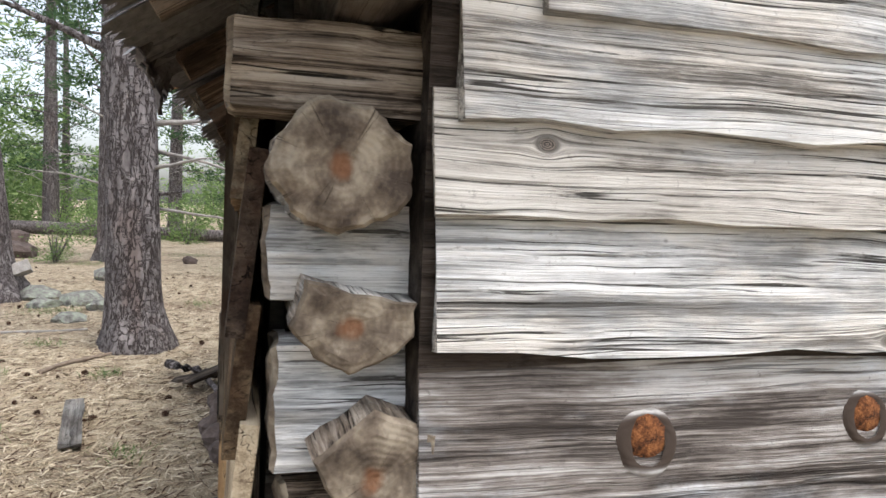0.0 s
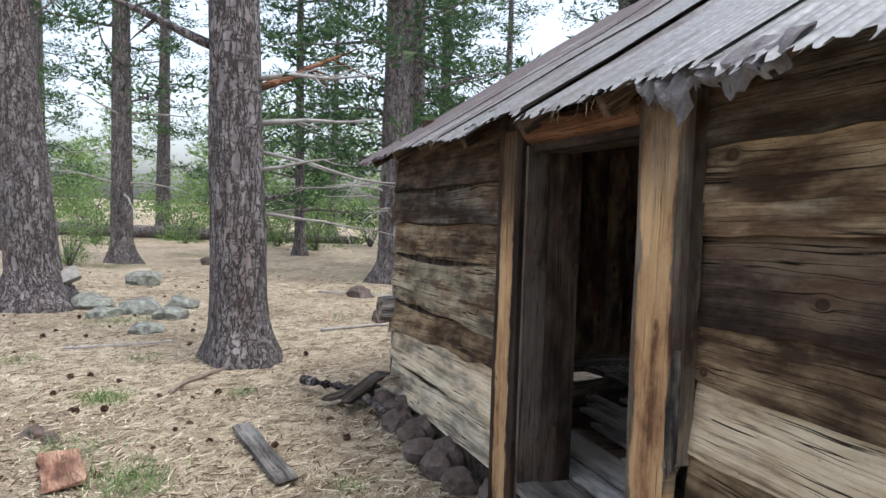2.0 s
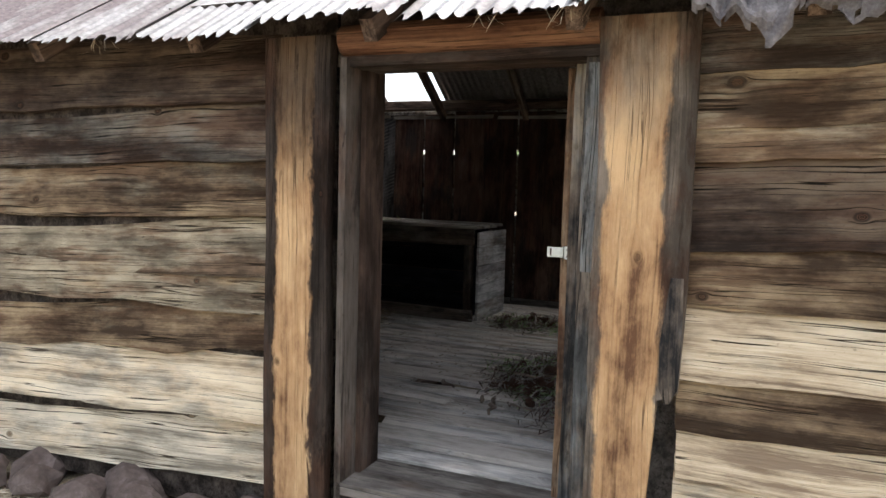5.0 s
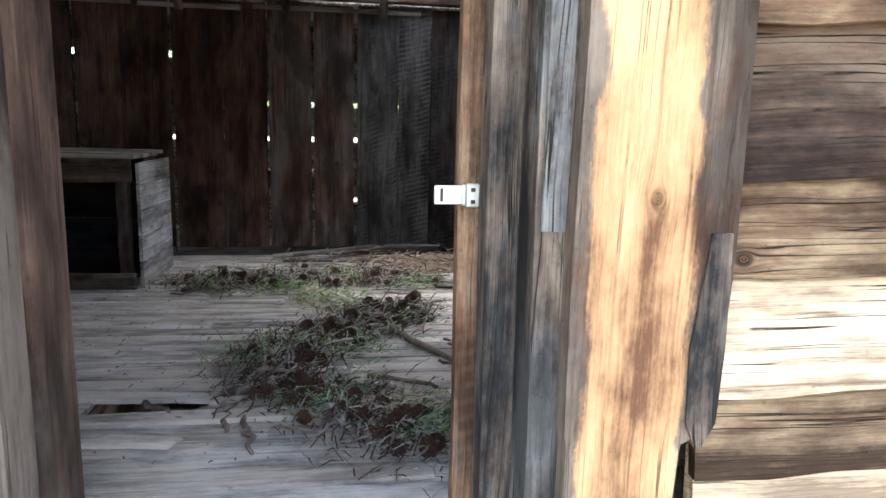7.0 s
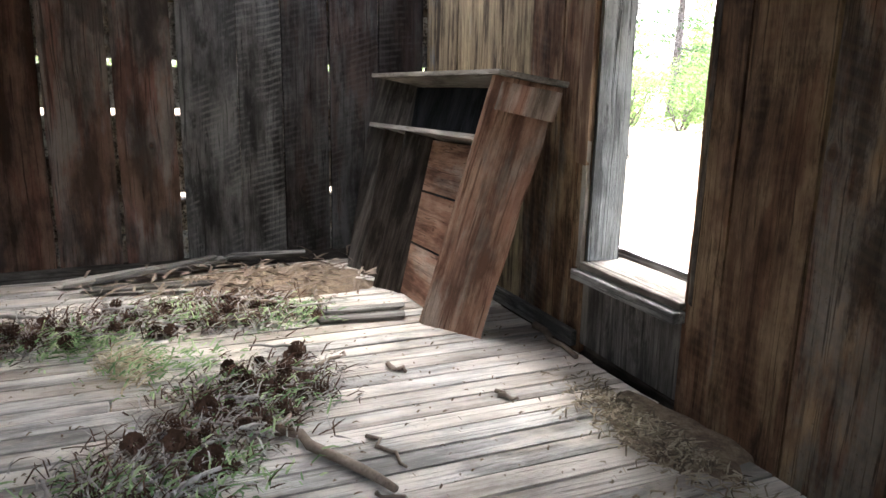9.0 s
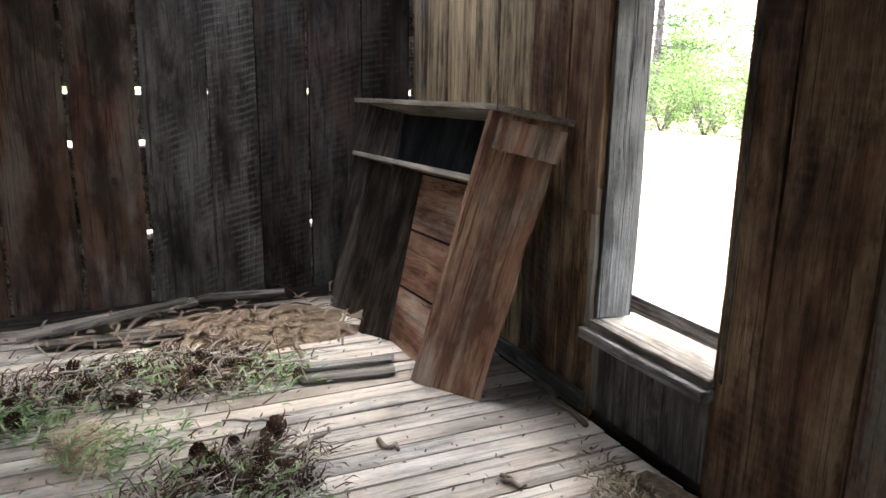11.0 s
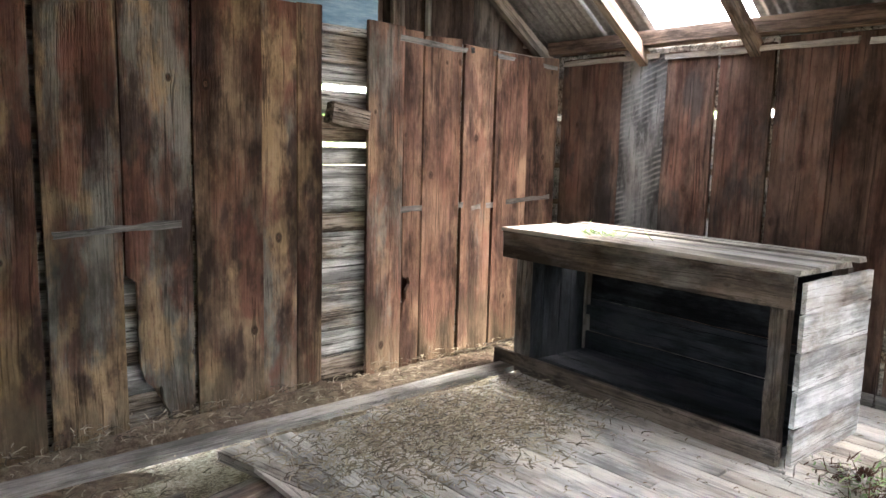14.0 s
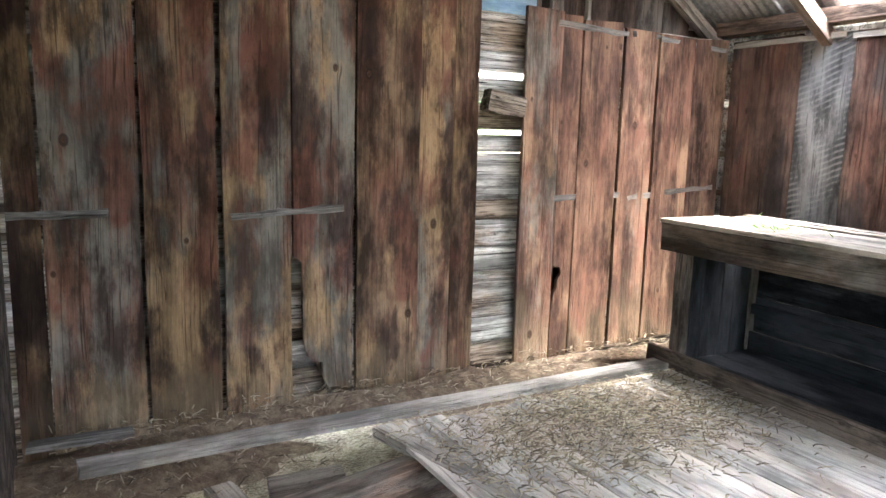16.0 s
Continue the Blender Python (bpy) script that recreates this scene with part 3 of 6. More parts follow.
for k in range(1, len(right_n)):
    siding(wall_w, (-0.135, ends[k], right_s[k]), (WX - 0.015, 2.83, right_n[k]), OUT_W, max(right_n[k - 1] - right_n[k], right_s[k - 1] - right_s[k]) + 0.075, M_PALE if k in (6, 8, 9, 10) else M_SIDING_DARK if k in (1, 4) else M_SIDING, wob=0.009, seg=9, T=0.036, tilt=0.1)
left_s = [2.11, 1.87, 1.63, 1.40, 1.14, 0.95, 0.81, 0.50, 0.23]
left_n = [2.13, 1.84, 1.57, 1.30, 1.0, 0.87, 0.58, 0.35, 0.04]
for k in range(1, len(left_s)):
    w = max(left_s[k - 1] - left_s[k], left_n[k - 1] - left_n[k]) + 0.075
    n_end = 7.12 + (0.06 if k in (2, 6) else -0.04 * (k % 2))
    if k == 5:  # the split board, part of it gone
        siding(wall_w, (WX - 0.004, 4.48, 0.98), (WX - 0.004, 6.98, 0.9), OUT_W, 0.2, M_SIDING, wob=0.025, seg=6)
        continue
    siding(wall_w, (WX - 0.012, 4.46, left_s[k]), (WX - 0.012, n_end, left_n[k]), OUT_W, w, M_PALE if k >= 7 else M_SIDING_DARK if k in (1, 2) else M_SIDING, wob=0.022 if k == 6 else 0.009, seg=9, T=0.036, tilt=0.15)


def end_log(parent, L, r, m, points=None, name="log", side=None):
    """A corner log: weathered knobbly sides, and a checked sawn end that shows its rings."""
    prof = points or [(r * math.cos(0.5236 * k), r * math.sin(0.5236 * k)) for k in range(12)]
    fine = []
    for i, (a, b) in enumerate(prof):
        c, d = prof[(i + 1) % len(prof)]
        fine += [(a + (c - a) * f, b + (d - b) * f) for f in (0.0, 0.25, 0.5, 0.75)]
    n = len(fine)
    rings = [(0.0, 0.0), (0.0, 0.35), (0.0, 0.7), (0.002, 0.93), (0.012, 1.0)] + [(L * f, 1.0) for f in (0.12, 0.22, 0.34, 0.48, 0.64, 0.82, 1.0)]
    vs = []
    for x, s in rings:
        for a, b in fine:
            g = s * (1 + 0.09 * noise.noise((a * 21, b * 21, x * 5 + L)) + 0.05 * noise.noise((a * 60, b * 60, x * 11)))
            vs.append((x + (0.018 * noise.noise((a * s * 17, b * s * 17, L * 9)) if x < 0.03 else 0.0), a * g, b * g))
    fs = []
    for j in range(len(rings) - 1):
        for i in range(n):
            fs.append((j * n + i, j * n + (i + 1) % n, j * n + n + (i + 1) % n, j * n + n + i))
    me = raw(name, vs, fs)
    me.materials.append(M_END)
    me.materials.append(side or M_LOG)
    for i, p in enumerate(me.polygons):
        p.material_index = 0 if i < 4 * n else 1
    return put(name, me, None, parent, m)


# south-west corner: logs of the front wall end on, crossing logs of the south wall between them
corner = tagged(empty("log_corner", pose(0.1, 1.4, 0)), "saddle-notched corner of grey weathered log ends", "log corner", kind="structure")
Y = (0, 1, 0)
hexa = [(0.122 * math.cos(k * 0.3927) * (1.0 + 0.05 * math.sin(k * 1.7)), 0.112 * math.sin(k * 0.3927) - (0.012 if k == 11 else 0.0)) for k in range(16)]
end_log(corner, 0.5, 0.12, basis((0.055, 1.285, 1.738), Y, (1, 0, 0)), hexa)
end_log(corner, 0.5, 0.11, basis((0.08, 1.29, 1.467), Y, (1, 0, 0)), [(-0.105, 0.0), (-0.06, 0.055), (0.0, 0.085), (0.05, 0.07), (0.108, 0.02), (0.112, -0.04), (0.0, -0.06), (-0.08, -0.078)])
end_log(corner, 0.5, 0.12, basis((0.125, 1.275, 1.2), Y, (1, 0, 0)), [(-0.11, -0.04), (-0.05, 0.06), (0.0, 0.135), (0.05, 0.09), (0.1, 0.04), (0.115, -0.08), (0.0, -0.12)])
for z, r, x0 in ((0.94, 0.125, 0.1), (0.68, 0.125, 0.12), (0.42, 0.125, 0.1), (0.17, 0.12, 0.12)):
    end_log(corner, 0.5, r, basis((x0, 1.3, z), Y, (1, 0, 0)))
for z, hh, x0, y0, mat in ((1.915, 0.078, -0.138, 1.345, M_LOG), (1.583, 0.09, -0.068, 1.4, M_GABLE), (1.295, 0.115, -0.05, 1.39, M_GABLE), (1.06, 0.09, -0.03, 1.4, M_LOG), (0.8, 0.09, -0.03, 1.4, M_GABLE), (0.54, 0.09, -0.03, 1.4, M_LOG), (0.28, 0.09, -0.03, 1.4, M_LOG)):
    prof = [(-0.1, -hh), (-0.11, 0), (-0.085, hh), (0.09, hh * 1.02), (0.11, 0.1 * hh), (0.1, -hh)]
    end_log(corner, 0.3 - x0, 0.1, basis((x0, y0 + 0.11, z), (1, 0, 0), (0, 1, 0)), prof, side=mat)
# added filler; its dark colour stands for the shade behind the log ends
part("corner_core", box_bm(-0.02, 1.56, 0.05, 0.3, 1.7, 2.1), M_CORE, corner)
put("log", log_mesh(1.1, 0.125, 12, 4), M_CORE, corner, basis((0.11, 0.98, 2.13), Y, (1, 0, 0)), "dark plate log under the eave")

# north-west corner: log ends past the boards
ncorner = tagged(empty("log_corner", pose(0, 7.2, 0)), "weathered log ends past the front boards", "log corner", kind="structure")
for z, r, x0 in ((1.75, 0.1, -0.03), (1.3, 0.11, -0.04), (0.78, 0.11, -0.25), (0.3, 0.12, -0.05)):
    end_log(ncorner, 0.1 - x0, r, basis((x0, 7.2, z), (1, 0, 0), (0, 1, 0)))

# ---- the south wall ----
SA = 0.0
SU = Vector((math.cos(SA), math.sin(SA), 0))
SN = Vector((math.sin(SA), -math.cos(SA), 0))  # outward
S0 = Vector((0.0, 1.262, 0))
DEPTH = 0.44  # from the outer boards to the inner frame of the wall


def spt(u, inward, z):
    return S0 + SU * u - SN * inward + UP * z


def sin_pt(u, inward, z):
    return spt(u, inward + DEPTH, z)


SM = basis(S0 - SN * DEPTH, SU, -SN)  # local x along the wall, y inward, z up
wall_s = tagged(empty("wall_south"), "end wall with silvered lapped boards outside and planks inside", "wall", kind="structure")
WIN0, WIN1, SILL, HEAD = 1.91, 2.53, 0.74, 2.12
for a, c, z0, z1 in ((0.2, 1.7, 0.05, 2.42), (3.3, 4.6, 0.05, 2.42), (1.7, 3.3, 0.05, SILL - 0.25), (1.7, 3.3, HEAD + 0.25, 2.42)):
    core("wall_core", wall_s, a, 0.03 - DEPTH, z0, c, 0.028, z1, SM)
core("wall_core", wall_s, 0.12, 0.03, 0.05, WIN0 - 0.02, 0.13, 2.42, SM)
core("wall_core", wall_s, WIN1 + 0.02, 0.03, 0.05, 4.6, 0.13, 2.42, SM)
core("wall_core", wall_s, WIN0 - 0.02, 0.03, 0.05, WIN1 + 0.02, 0.13, SILL - 0.03, SM)
core("wall_core", wall_s, WIN0 - 0.02, 0.03, HEAD + 0.03, WIN1 + 0.02, 0.13, 2.42, SM)
s_rows = [2.42, 2.2, 2.015, 1.828, 1.664, 1.416, 1.1, 0.86, 0.6, 0.34, 0.1]
for k in range(1, len(s_rows)):
    b = s_rows[k]
    w = s_rows[k - 1] - b + 0.05
    u0 = 0.25 if k == 3 else 0.4 if k < 3 else 0.2 + 0.012 * (k % 3)
    w_mat = M_GABLE_DARK if k in (6, 9) else M_GABLE
    if b < HEAD and b + w - 0.05 > SILL + 0.02:
        spans = ((u0, 1.68), (3.09 + 0.03 * (k % 3), 4.7))
    else:
        spans = ((u0, 4.7),)
    for a, c in spans:
        siding(wall_s, spt(a, -0.012, b), spt(c, -0.012, b + RNG.uniform(-0.008, 0.008)), SN, w, w_mat, wob=0.008, tilt=0.15, seg=10, T=0.036)
def collar_mat():
    t = Tree("swirled_knot_collar")
    co = t.node("TexCoord").outputs["Object"]
    sep = t.node("SeparateXYZ", i0=co).outputs
    n = t.noise(co, 24.0, 5.0, 0.6)
    ex = t.math("MULTIPLY", sep[0], 0.55)
    rr = t.math("SQRT", t.math("ADD", t.math("MULTIPLY", ex, ex), t.math("MULTIPLY", sep[1], sep[1])))
    ring = t.math("SINE", t.math("ADD", t.math("MULTIPLY", rr, 520.0), t.math("MULTIPLY", n, 7.0)))
    col = t.mix(t.step(ring, -0.9, 0.6), (0.27, 0.25, 0.235), t.ramp(n, (0.35, (0.33, 0.31, 0.29)), (0.6, (0.52, 0.51, 0.49))))
    col = t.mix(t.step(rr, 0.058, 0.046), col, (0.06, 0.045, 0.036))
    return t.finish(col, 0.9, ring, 0.15, 0.004, spec=0.1)


M_COLLAR = collar_mat()
# big orange knots in the dark board
for u, z, a, b in ((0.645, 1.25, 0.04, 0.052), (1.155, 1.277, 0.036, 0.046)):
    vs = [(a * math.cos(k * 0.5236) * (1 + 0.12 * math.sin(k * 2.1)), b * math.sin(k * 0.5236), 0.0) for k in range(12)]
    vs = [(x * 1.15, y * 1.15, -0.012) for x, y, _ in vs] + vs + [(0, 0, 0.004)]
    fs = [(i, (i + 1) % 12, 12 + (i + 1) % 12, 12 + i) for i in range(12)] + [(12 + i, 12 + (i + 1) % 12, 24) for i in range(12)]
    cv = []
    for f, lift in ((0.9, 0.002), (1.05, 0.005), (1.18, 0.003), (1.36, -0.012)):
        for k in range(28):
            a2 = k * 2 * math.pi / 28
            g = f * (1 + 0.1 * noise.noise((math.cos(a2) * 2 + u * 9, math.sin(a2) * 2, f)))
            cv.append((a * g * math.cos(a2) * (1 + 0.75 * (f - 0.9)), b * g * math.sin(a2), lift))
    cf = [(j * 28 + k, j * 28 + (k + 1) % 28, j * 28 + 28 + (k + 1) % 28, j * 28 + 28 + k) for j in range(3) for k in range(28)]
    put("knot_collar", raw("knot_collar", cv, cf, True), M_COLLAR, wall_s, basis(spt(u, -0.018 + 0.15 * (z - 1.1), z), SU, UP + Vector((0, 0.15, 0))), "swirled grey grain round a knot")
    put("knot", raw("knot", vs, fs, True), M_KNOT, wall_s, basis(spt(u, -0.018 + 0.15 * (z - 1.1), z), SU, UP), "split orange knot")
# gable above
gv = [tuple(spt(u, d, z)) for d in (0.03, 0.09) for u, z in ((0.0, 2.3), (4.6, 2.3), (2.3, 3.72))]
put("gable_core", raw("gable_core", gv, [(0, 1, 2), (5, 4, 3), (0, 3, 4, 1), (1, 4, 5, 2), (2, 5, 3, 0)]), M_LOG, wall_s)
for z in (2.42, 2.64, 2.86, 3.08, 3.3):
    half = (3.72 - z) / 0.64
    siding(wall_s, spt(2.3 - half + 0.1, -0.012, z), spt(2.3 + half - 0.1, -0.012, z), SN, 0.24, M_GABLE, tilt=0.09)

# planks inside the south wall
seams = [0.12, 0.45, 0.78, 1.1, 1.43, 1.74]
for a, c in zip(seams, seams[1:] + [WIN0]):
    plank(wall_s, sin_pt(c - 0.004, 0.18, 0.3), UP, SU * -1, 1.9, c - a - 0.012, 0.024, M_SPLANK)
seams = [WIN1, 2.65, 2.80, 3.08, 3.38, 3.62, 3.95, 4.2, 4.44]
for a, c in zip(seams, seams[1:]):
    plank(wall_s, sin_pt(c - 0.004, 0.18, 0.32), UP, SU * -1, 1.88, c - a - 0.008, 0.024, M_SLIGHT if a > 2.9 else M_SPLANK)
plank(wall_s, sin_pt(WIN1, 0.18, 0.36), UP, SU * -1, SILL - 0.4, WIN1 - WIN0, 0.024, M_GREY)
plank(wall_s, sin_pt(WIN1, 0.18, HEAD + 0.02), UP, SU * -1, 0.2, WIN1 - WIN0, 0.024, M_SPLANK)
plank(wall_s, sin_pt(2.55, 0.215, 0.345), SU, UP, 1.85, 0.07, 0.03, M_GREY, name="skirting")

window = tagged(empty("window_1"), "narrow glassless window opening with worn wooden casing", "window", kind="structure")
part("window_sill", box_bm(WIN0 - 0.01, -0.02, SILL - 0.03, WIN1 + 0.01, 0.205, SILL, 0.004), M_TOP, window, m=SM)
part("window_sill", box_bm(WIN0 - 0.02, 0.181, SILL - 0.075, WIN1 + 0.02, 0.24, SILL - 0.031, 0.004), M_GREY, window, m=SM)
plank(window, sin_pt(WIN1 - 0.0, 0.02, SILL), UP, SN * -1, HEAD - SILL, 0.16, 0.02, M_JAMB, name="window_jamb")
plank(window, sin_pt(WIN0 - 0.02, 0.02, SILL), UP, SN * -1, HEAD - SILL, 0.16, 0.02, M_JAMB, name="window_jamb")
plank(window, sin_pt(WIN0, 0.03, HEAD), SU, SN * -1, WIN1 - WIN0, 0.15, 0.025, M_JAMB, name="window_head")
plank(window, sin_pt(WIN1 + 0.085, 0.206, SILL + 0.42), UP, SU * -1, 0.96, 0.085, 0.022, M_SAP, name="casing_strip")
plank(window, sin_pt(WIN1 + 0.03, 0.206, SILL - 0.03), UP, SU * -1, 0.55, 0.03, 0.02, M_TOP, name="casing_strip")

# ---- the east wall: log courses with open chinks behind sawn planks ----
EX = 4.455
wall_e = tagged(empty("wall_east"), "back wall of dark sawn planks with daylight showing in the chinks", "wall", kind="structure")
chinks = [0.12, 0.575, 0.79, 1.035, 1.285, 1.56, 1.92, 2.2]
open_h = [0.0, 0.012, 0.05, 0.014, 0.042, 0.04, 0.055, 0.0]
for k in range(len(chinks) - 1):
    z0, z1 = chinks[k] + open_h[k] / 2, chinks[k + 1] - open_h[k + 1] / 2
    part("log", box_bm(EX + 0.03, 1.8, z0, EX + 0.19, 7.4, z1, 0.006), M_LOG, wall_e)
part("log", box_bm(EX + 0.03, 1.8, 2.205, EX + 0.19, 7.4, 2.36, 0.01), M_LOG, wall_e)
for k, y0, y1 in ((6, 1.8, 4.7), (5, 4.3, 7.4), (2, 1.8, 2.45), (2, 2.6, 3.2), (2, 3.6, 7.4), (4, 1.8, 3.2), (4, 5.1, 7.4), (1, 1.8, 3.2), (1, 5.0, 7.4), (3, 1.8, 3.6), (3, 4.3, 7.4)):
    part("chinking", box_bm(EX + 0.06, y0, chinks[k] - 0.03, EX + 0.16, y1, chinks[k] + 0.03), M_DUFF, wall_e)
e_seams = [1.9, 2.2, 2.52, 2.81, 3.07, 3.415, 3.755, 4.105, 4.445, 4.83, 5.2, 5.535, 5.89, 6.24, 6.58, 7.1]
gaps = {2.2: 0.012, 2.52: 0.018, 2.81: 0.007, 3.07: 0.003, 3.415: 0.03, 3.755: 0.022, 4.105: 0.017, 4.445: 0.007, 4.83: 0.026, 5.2: 0.003, 5.535: 0.024, 5.89: 0.028, 6.24: 0.004, 6.58: 0.004}
for a, c in zip(e_seams, e_seams[1:]):
    g0, g1 = gaps.get(a, 0.004) / 2, gaps.get(c, 0.004) / 2
    top = 2.33 + RNG.uniform(-0.02, 0.02)
    plank(wall_e, (EX + 0.028, a + g0, 0.36), UP, (0, 1, 0), top - 0.36, c - a - g0 - g1, 0.026, M_ESAW if a in (2.81, 3.07, 6.24) else M_EGREY if a < 3.4 else M_EPLANK, wob=0.0025)
for a, c, zt in ((1.95, 3.3, 0.41), (3.3, 4.85, 0.41), (4.85, 7.1, 0.41)):
    plank(wall_e, (EX - 0.002, a, zt - 0.12), (0, 1, 0), UP, c - a - 0.01, 0.12, 0.03, M_GREY, name="skirting")
for a, c, z in ((5.1, 6.25, 2.27), (6.3, 7.08, 2.28), (2.9, 4.2, 2.27), (4.3, 5.05, 2.26)):
    plank(wall_e, (EX - 0.002, c, z), (0, -1, 0), UP, c - a, 0.035, 0.014, M_TOP, name="batten")

# ---- the north wall: logs behind reddish planks ----
NY = 7.12
wall_n = tagged(empty("wall_north"), "log wall lined with reddish-brown planks, one of them missing", "wall", kind="structure")
n_chinks = [0.1, 0.40, 0.555, 0.83, 0.99, 1.15, 1.27, 1.55, 1.67, 1.84, 2.0, 2.13, 2.3]
n_open = [0, 0.006, 0.004, 0.016, 0.01, 0.006, 0.006, 0.006, 0.03, 0.012, 0.045, 0.006, 0]
for k in range(len(n_chinks) - 1):
    z0, z1 = n_chinks[k] + n_open[k] / 2, n_chinks[k + 1] - n_open[k + 1] / 2
    bm = box_bm(-0.1, NY + 0.05 + RNG.uniform(0, 0.03), z0, EX + 0.2, NY + 0.22, z1, 0.02)
    part("log", bm, M_LOG, wall_n, m=pose(0, 0, 0))
for x0, x1 in ((-0.1, 2.2), (2.95, 4.6)):
    part("chinking", box_bm(x0, NY + 0.12, 0.1, x1, NY + 0.16, 2.2), M_DUFF, wall_n)
n_planks = [(0.10, 0.225, 0.12, 2.5), (0.235, 0.62, 0.14, 2.5), (0.635, 0.962, 0.14, 2.33), (0.99, 1.32, 0.12, 2.33), (1.675, 2.04, 0.15, 2.42), (2.043, 2.245, 0.16, 2.42), (2.25, 2.405, 0.16, 2.42),
            (2.725, 2.985, 0.26, 2.39), (3.145, 3.455, 0.27, 2.36), (3.49, 3.765, 0.28, 2.34), (3.785, 4.11, 0.3, 2.33), (4.115, 4.43, 0.3, 2.33)]
for a, c, z0, z1 in n_planks:
    plank(wall_n, (c, NY + 0.026, z0), UP, (-1, 0, 0), z1 - z0, c - a, 0.026, M_NRED if a > 2.7 else M_NPLANK, wob=0.004, rag=0.012)


def cut_plank(rim, material, label):
    """A plank with an outline of its own, given as x and z going round."""
    n = len(rim)
    bm = bmesh.new()
    vv = [bm.verts.new((z, -x, d)) for d in (0.0, 0.026) for x, z in rim]
    bm.faces.new(vv[:n])
    bm.faces.new(vv[n:][::-1])
    for i in range(n):
        bm.faces.new((vv[i], vv[(i + 1) % n], vv[n + (i + 1) % n], vv[n + i]))
    bmesh.ops.triangulate(bm, faces=[f for f in bm.faces if len(f.verts) > 4])
    part("plank", bm, material, wall_n, label, basis((0, NY + 0.026, 0), UP, (-1, 0, 0)))


# its lower corner has rotted away in a curve
cut_plank([(1.33, 2.36), (1.33, 1.02), (1.36, 1.0), (1.378, 0.98), (1.378, 0.74), (1.385, 0.56), (1.405, 0.48), (1.44, 0.45), (1.485, 0.44), (1.49, 0.36), (1.515, 0.3), (1.52, 0.15), (1.65, 0.14), (1.66, 2.38)], M_NPLANK, "plank with its lower corner rotted away")
cut_plank([(2.988, 2.37), (2.992, 0.9), (3.0, 0.85), (3.05, 0.84), (3.06, 0.8), (3.03, 0.76), (3.034, 0.71), (3.01, 0.68), (3.0, 0.62), (2.99, 0.56), (2.988, 0.26), (3.13, 0.26), (3.135, 1.3), (3.13, 2.37)], M_NRED, "reddish plank with a ragged hole along its edge")
# a block wedged between the logs where a plank is gone
put("wedge_block", plank_mesh(0.25, 0.12, 0.1, 3, 0.006, 0.008, name="wedge_block"), M_LOG, wall_n, basis((2.46, NY + 0.08, 1.79), (1, 0, -0.14), UP), "grey wood block wedged between logs")
for x0, x1, z, dz in ((0.1, 0.49, 1.25, 0), (0.65, 0.98, 1.205, 0.01), (1.02, 1.6, 1.215, 0.03), (2.98, 3.5, 1.26, 0.01), (3.58, 3.81, 1.25, 0.02), (3.86, 4.4, 1.28, 0.03), (0.84, 1.48, 2.34, -0.03), (2.95, 3.5, 2.3, -0.02), (3.53, 3.78, 2.29, 0.0), (3.78, 4.42, 2.28, -0.03)):
    plank(wall_n, (x1, NY - 0.002, z + dz), (x0 - x1, 0, -dz), UP, x1 - x0, 0.034, 0.02, M_GREY, name="batten", wob=0.006, rag=0.012)

# north gable boards, with a blue sheet and a knot hole
for i in range(17):
    x0 = 0.15 + 0.255 * i
    zt = min(roof_z(x0), roof_z(x0 + 0.25)) - 0.03
    if zt > 2.4:
        plank(wall_n, (x0 + 0.25, NY + 0.2, 2.3), UP, (-1, 0, 0), zt - 2.3, 0.25, 0.02, M_POST)
ngv = [(x, y, z) for y in (NY + 0.205, NY + 0.225) for x, z in ((-0.1, 2.28), (4.7, 2.28), (RX, RZ - 0.02))]
put("gable_core", raw("gable_core", ngv, [(0, 1, 2), (5, 4, 3), (0, 3, 4, 1), (1, 4, 5, 2), (2, 5, 3, 0)]), M_LOG, wall_n)
part("blue_sheet", box_bm(1.7, NY + 0.165, 2.3, 2.9, NY + 0.177, 3.1), M_BLUE, wall_n, "faded blue sheet nailed in the gable")
plank(wall_n, (3.08, NY + 0.16, 2.3), UP, (-1, 0, 0), 0.75, 0.09, 0.03, M_RAFTER, name="stud")
plank(wall_n, (3.3, NY + 0.16, 2.3), UP, (-1, 0, 0), 0.7, 0.03, 0.03, M_TOP, name="stud")
part("log", box_bm(-0.1, NY + 0.04, 2.3, EX + 0.2, NY + 0.15, 2.34, 0.01), M_LOG, wall_n)

# ---- door surround ----
door = tagged(empty("door_1", pose(-0.1, 3.66, 0)), "open doorway with dark brown posts worn to bare orange wood", "doorway", kind="structure")


def slab(o, x, y, prof, T, material, name, label=""):
    """A plank along x whose two edges follow prof: rows of distance, low edge, high edge."""
    vs, fs = [], []
    for d, a, b in prof:
        vs += [(d, a, 0), (d, b, 0), (d, b, T), (d, a, T)]
    n = len(prof)
    for i in range(n - 1):
        for k in range(4):
            fs.append((4 * i + k, 4 * i + (k + 1) % 4, 4 * i + 4 + (k + 1) % 4, 4 * i + 4 + k))
    fs += [(3, 2, 1, 0), tuple(4 * (n - 1) + k for k in range(4))]
    return put(name, raw(name, vs, fs), material, door, basis(o, x, y), label)


SY = (0, -1, 0)
# right post: casing plank, its outer lower corner split off
slab((-0.205, 3.13, 0.02), UP, SY, [(0, 0, 0.2), (0.5, 0.004, 0.215), (0.83, 0.005, 0.235), (0.86, 0.0, 0.3), (1.2, -0.004, 0.312), (1.6, 0.004, 0.31), (2.1, -0.01, 0.31)], 0.05, M_POST_S, "post_plank", "post plank worn to bare orange wood")
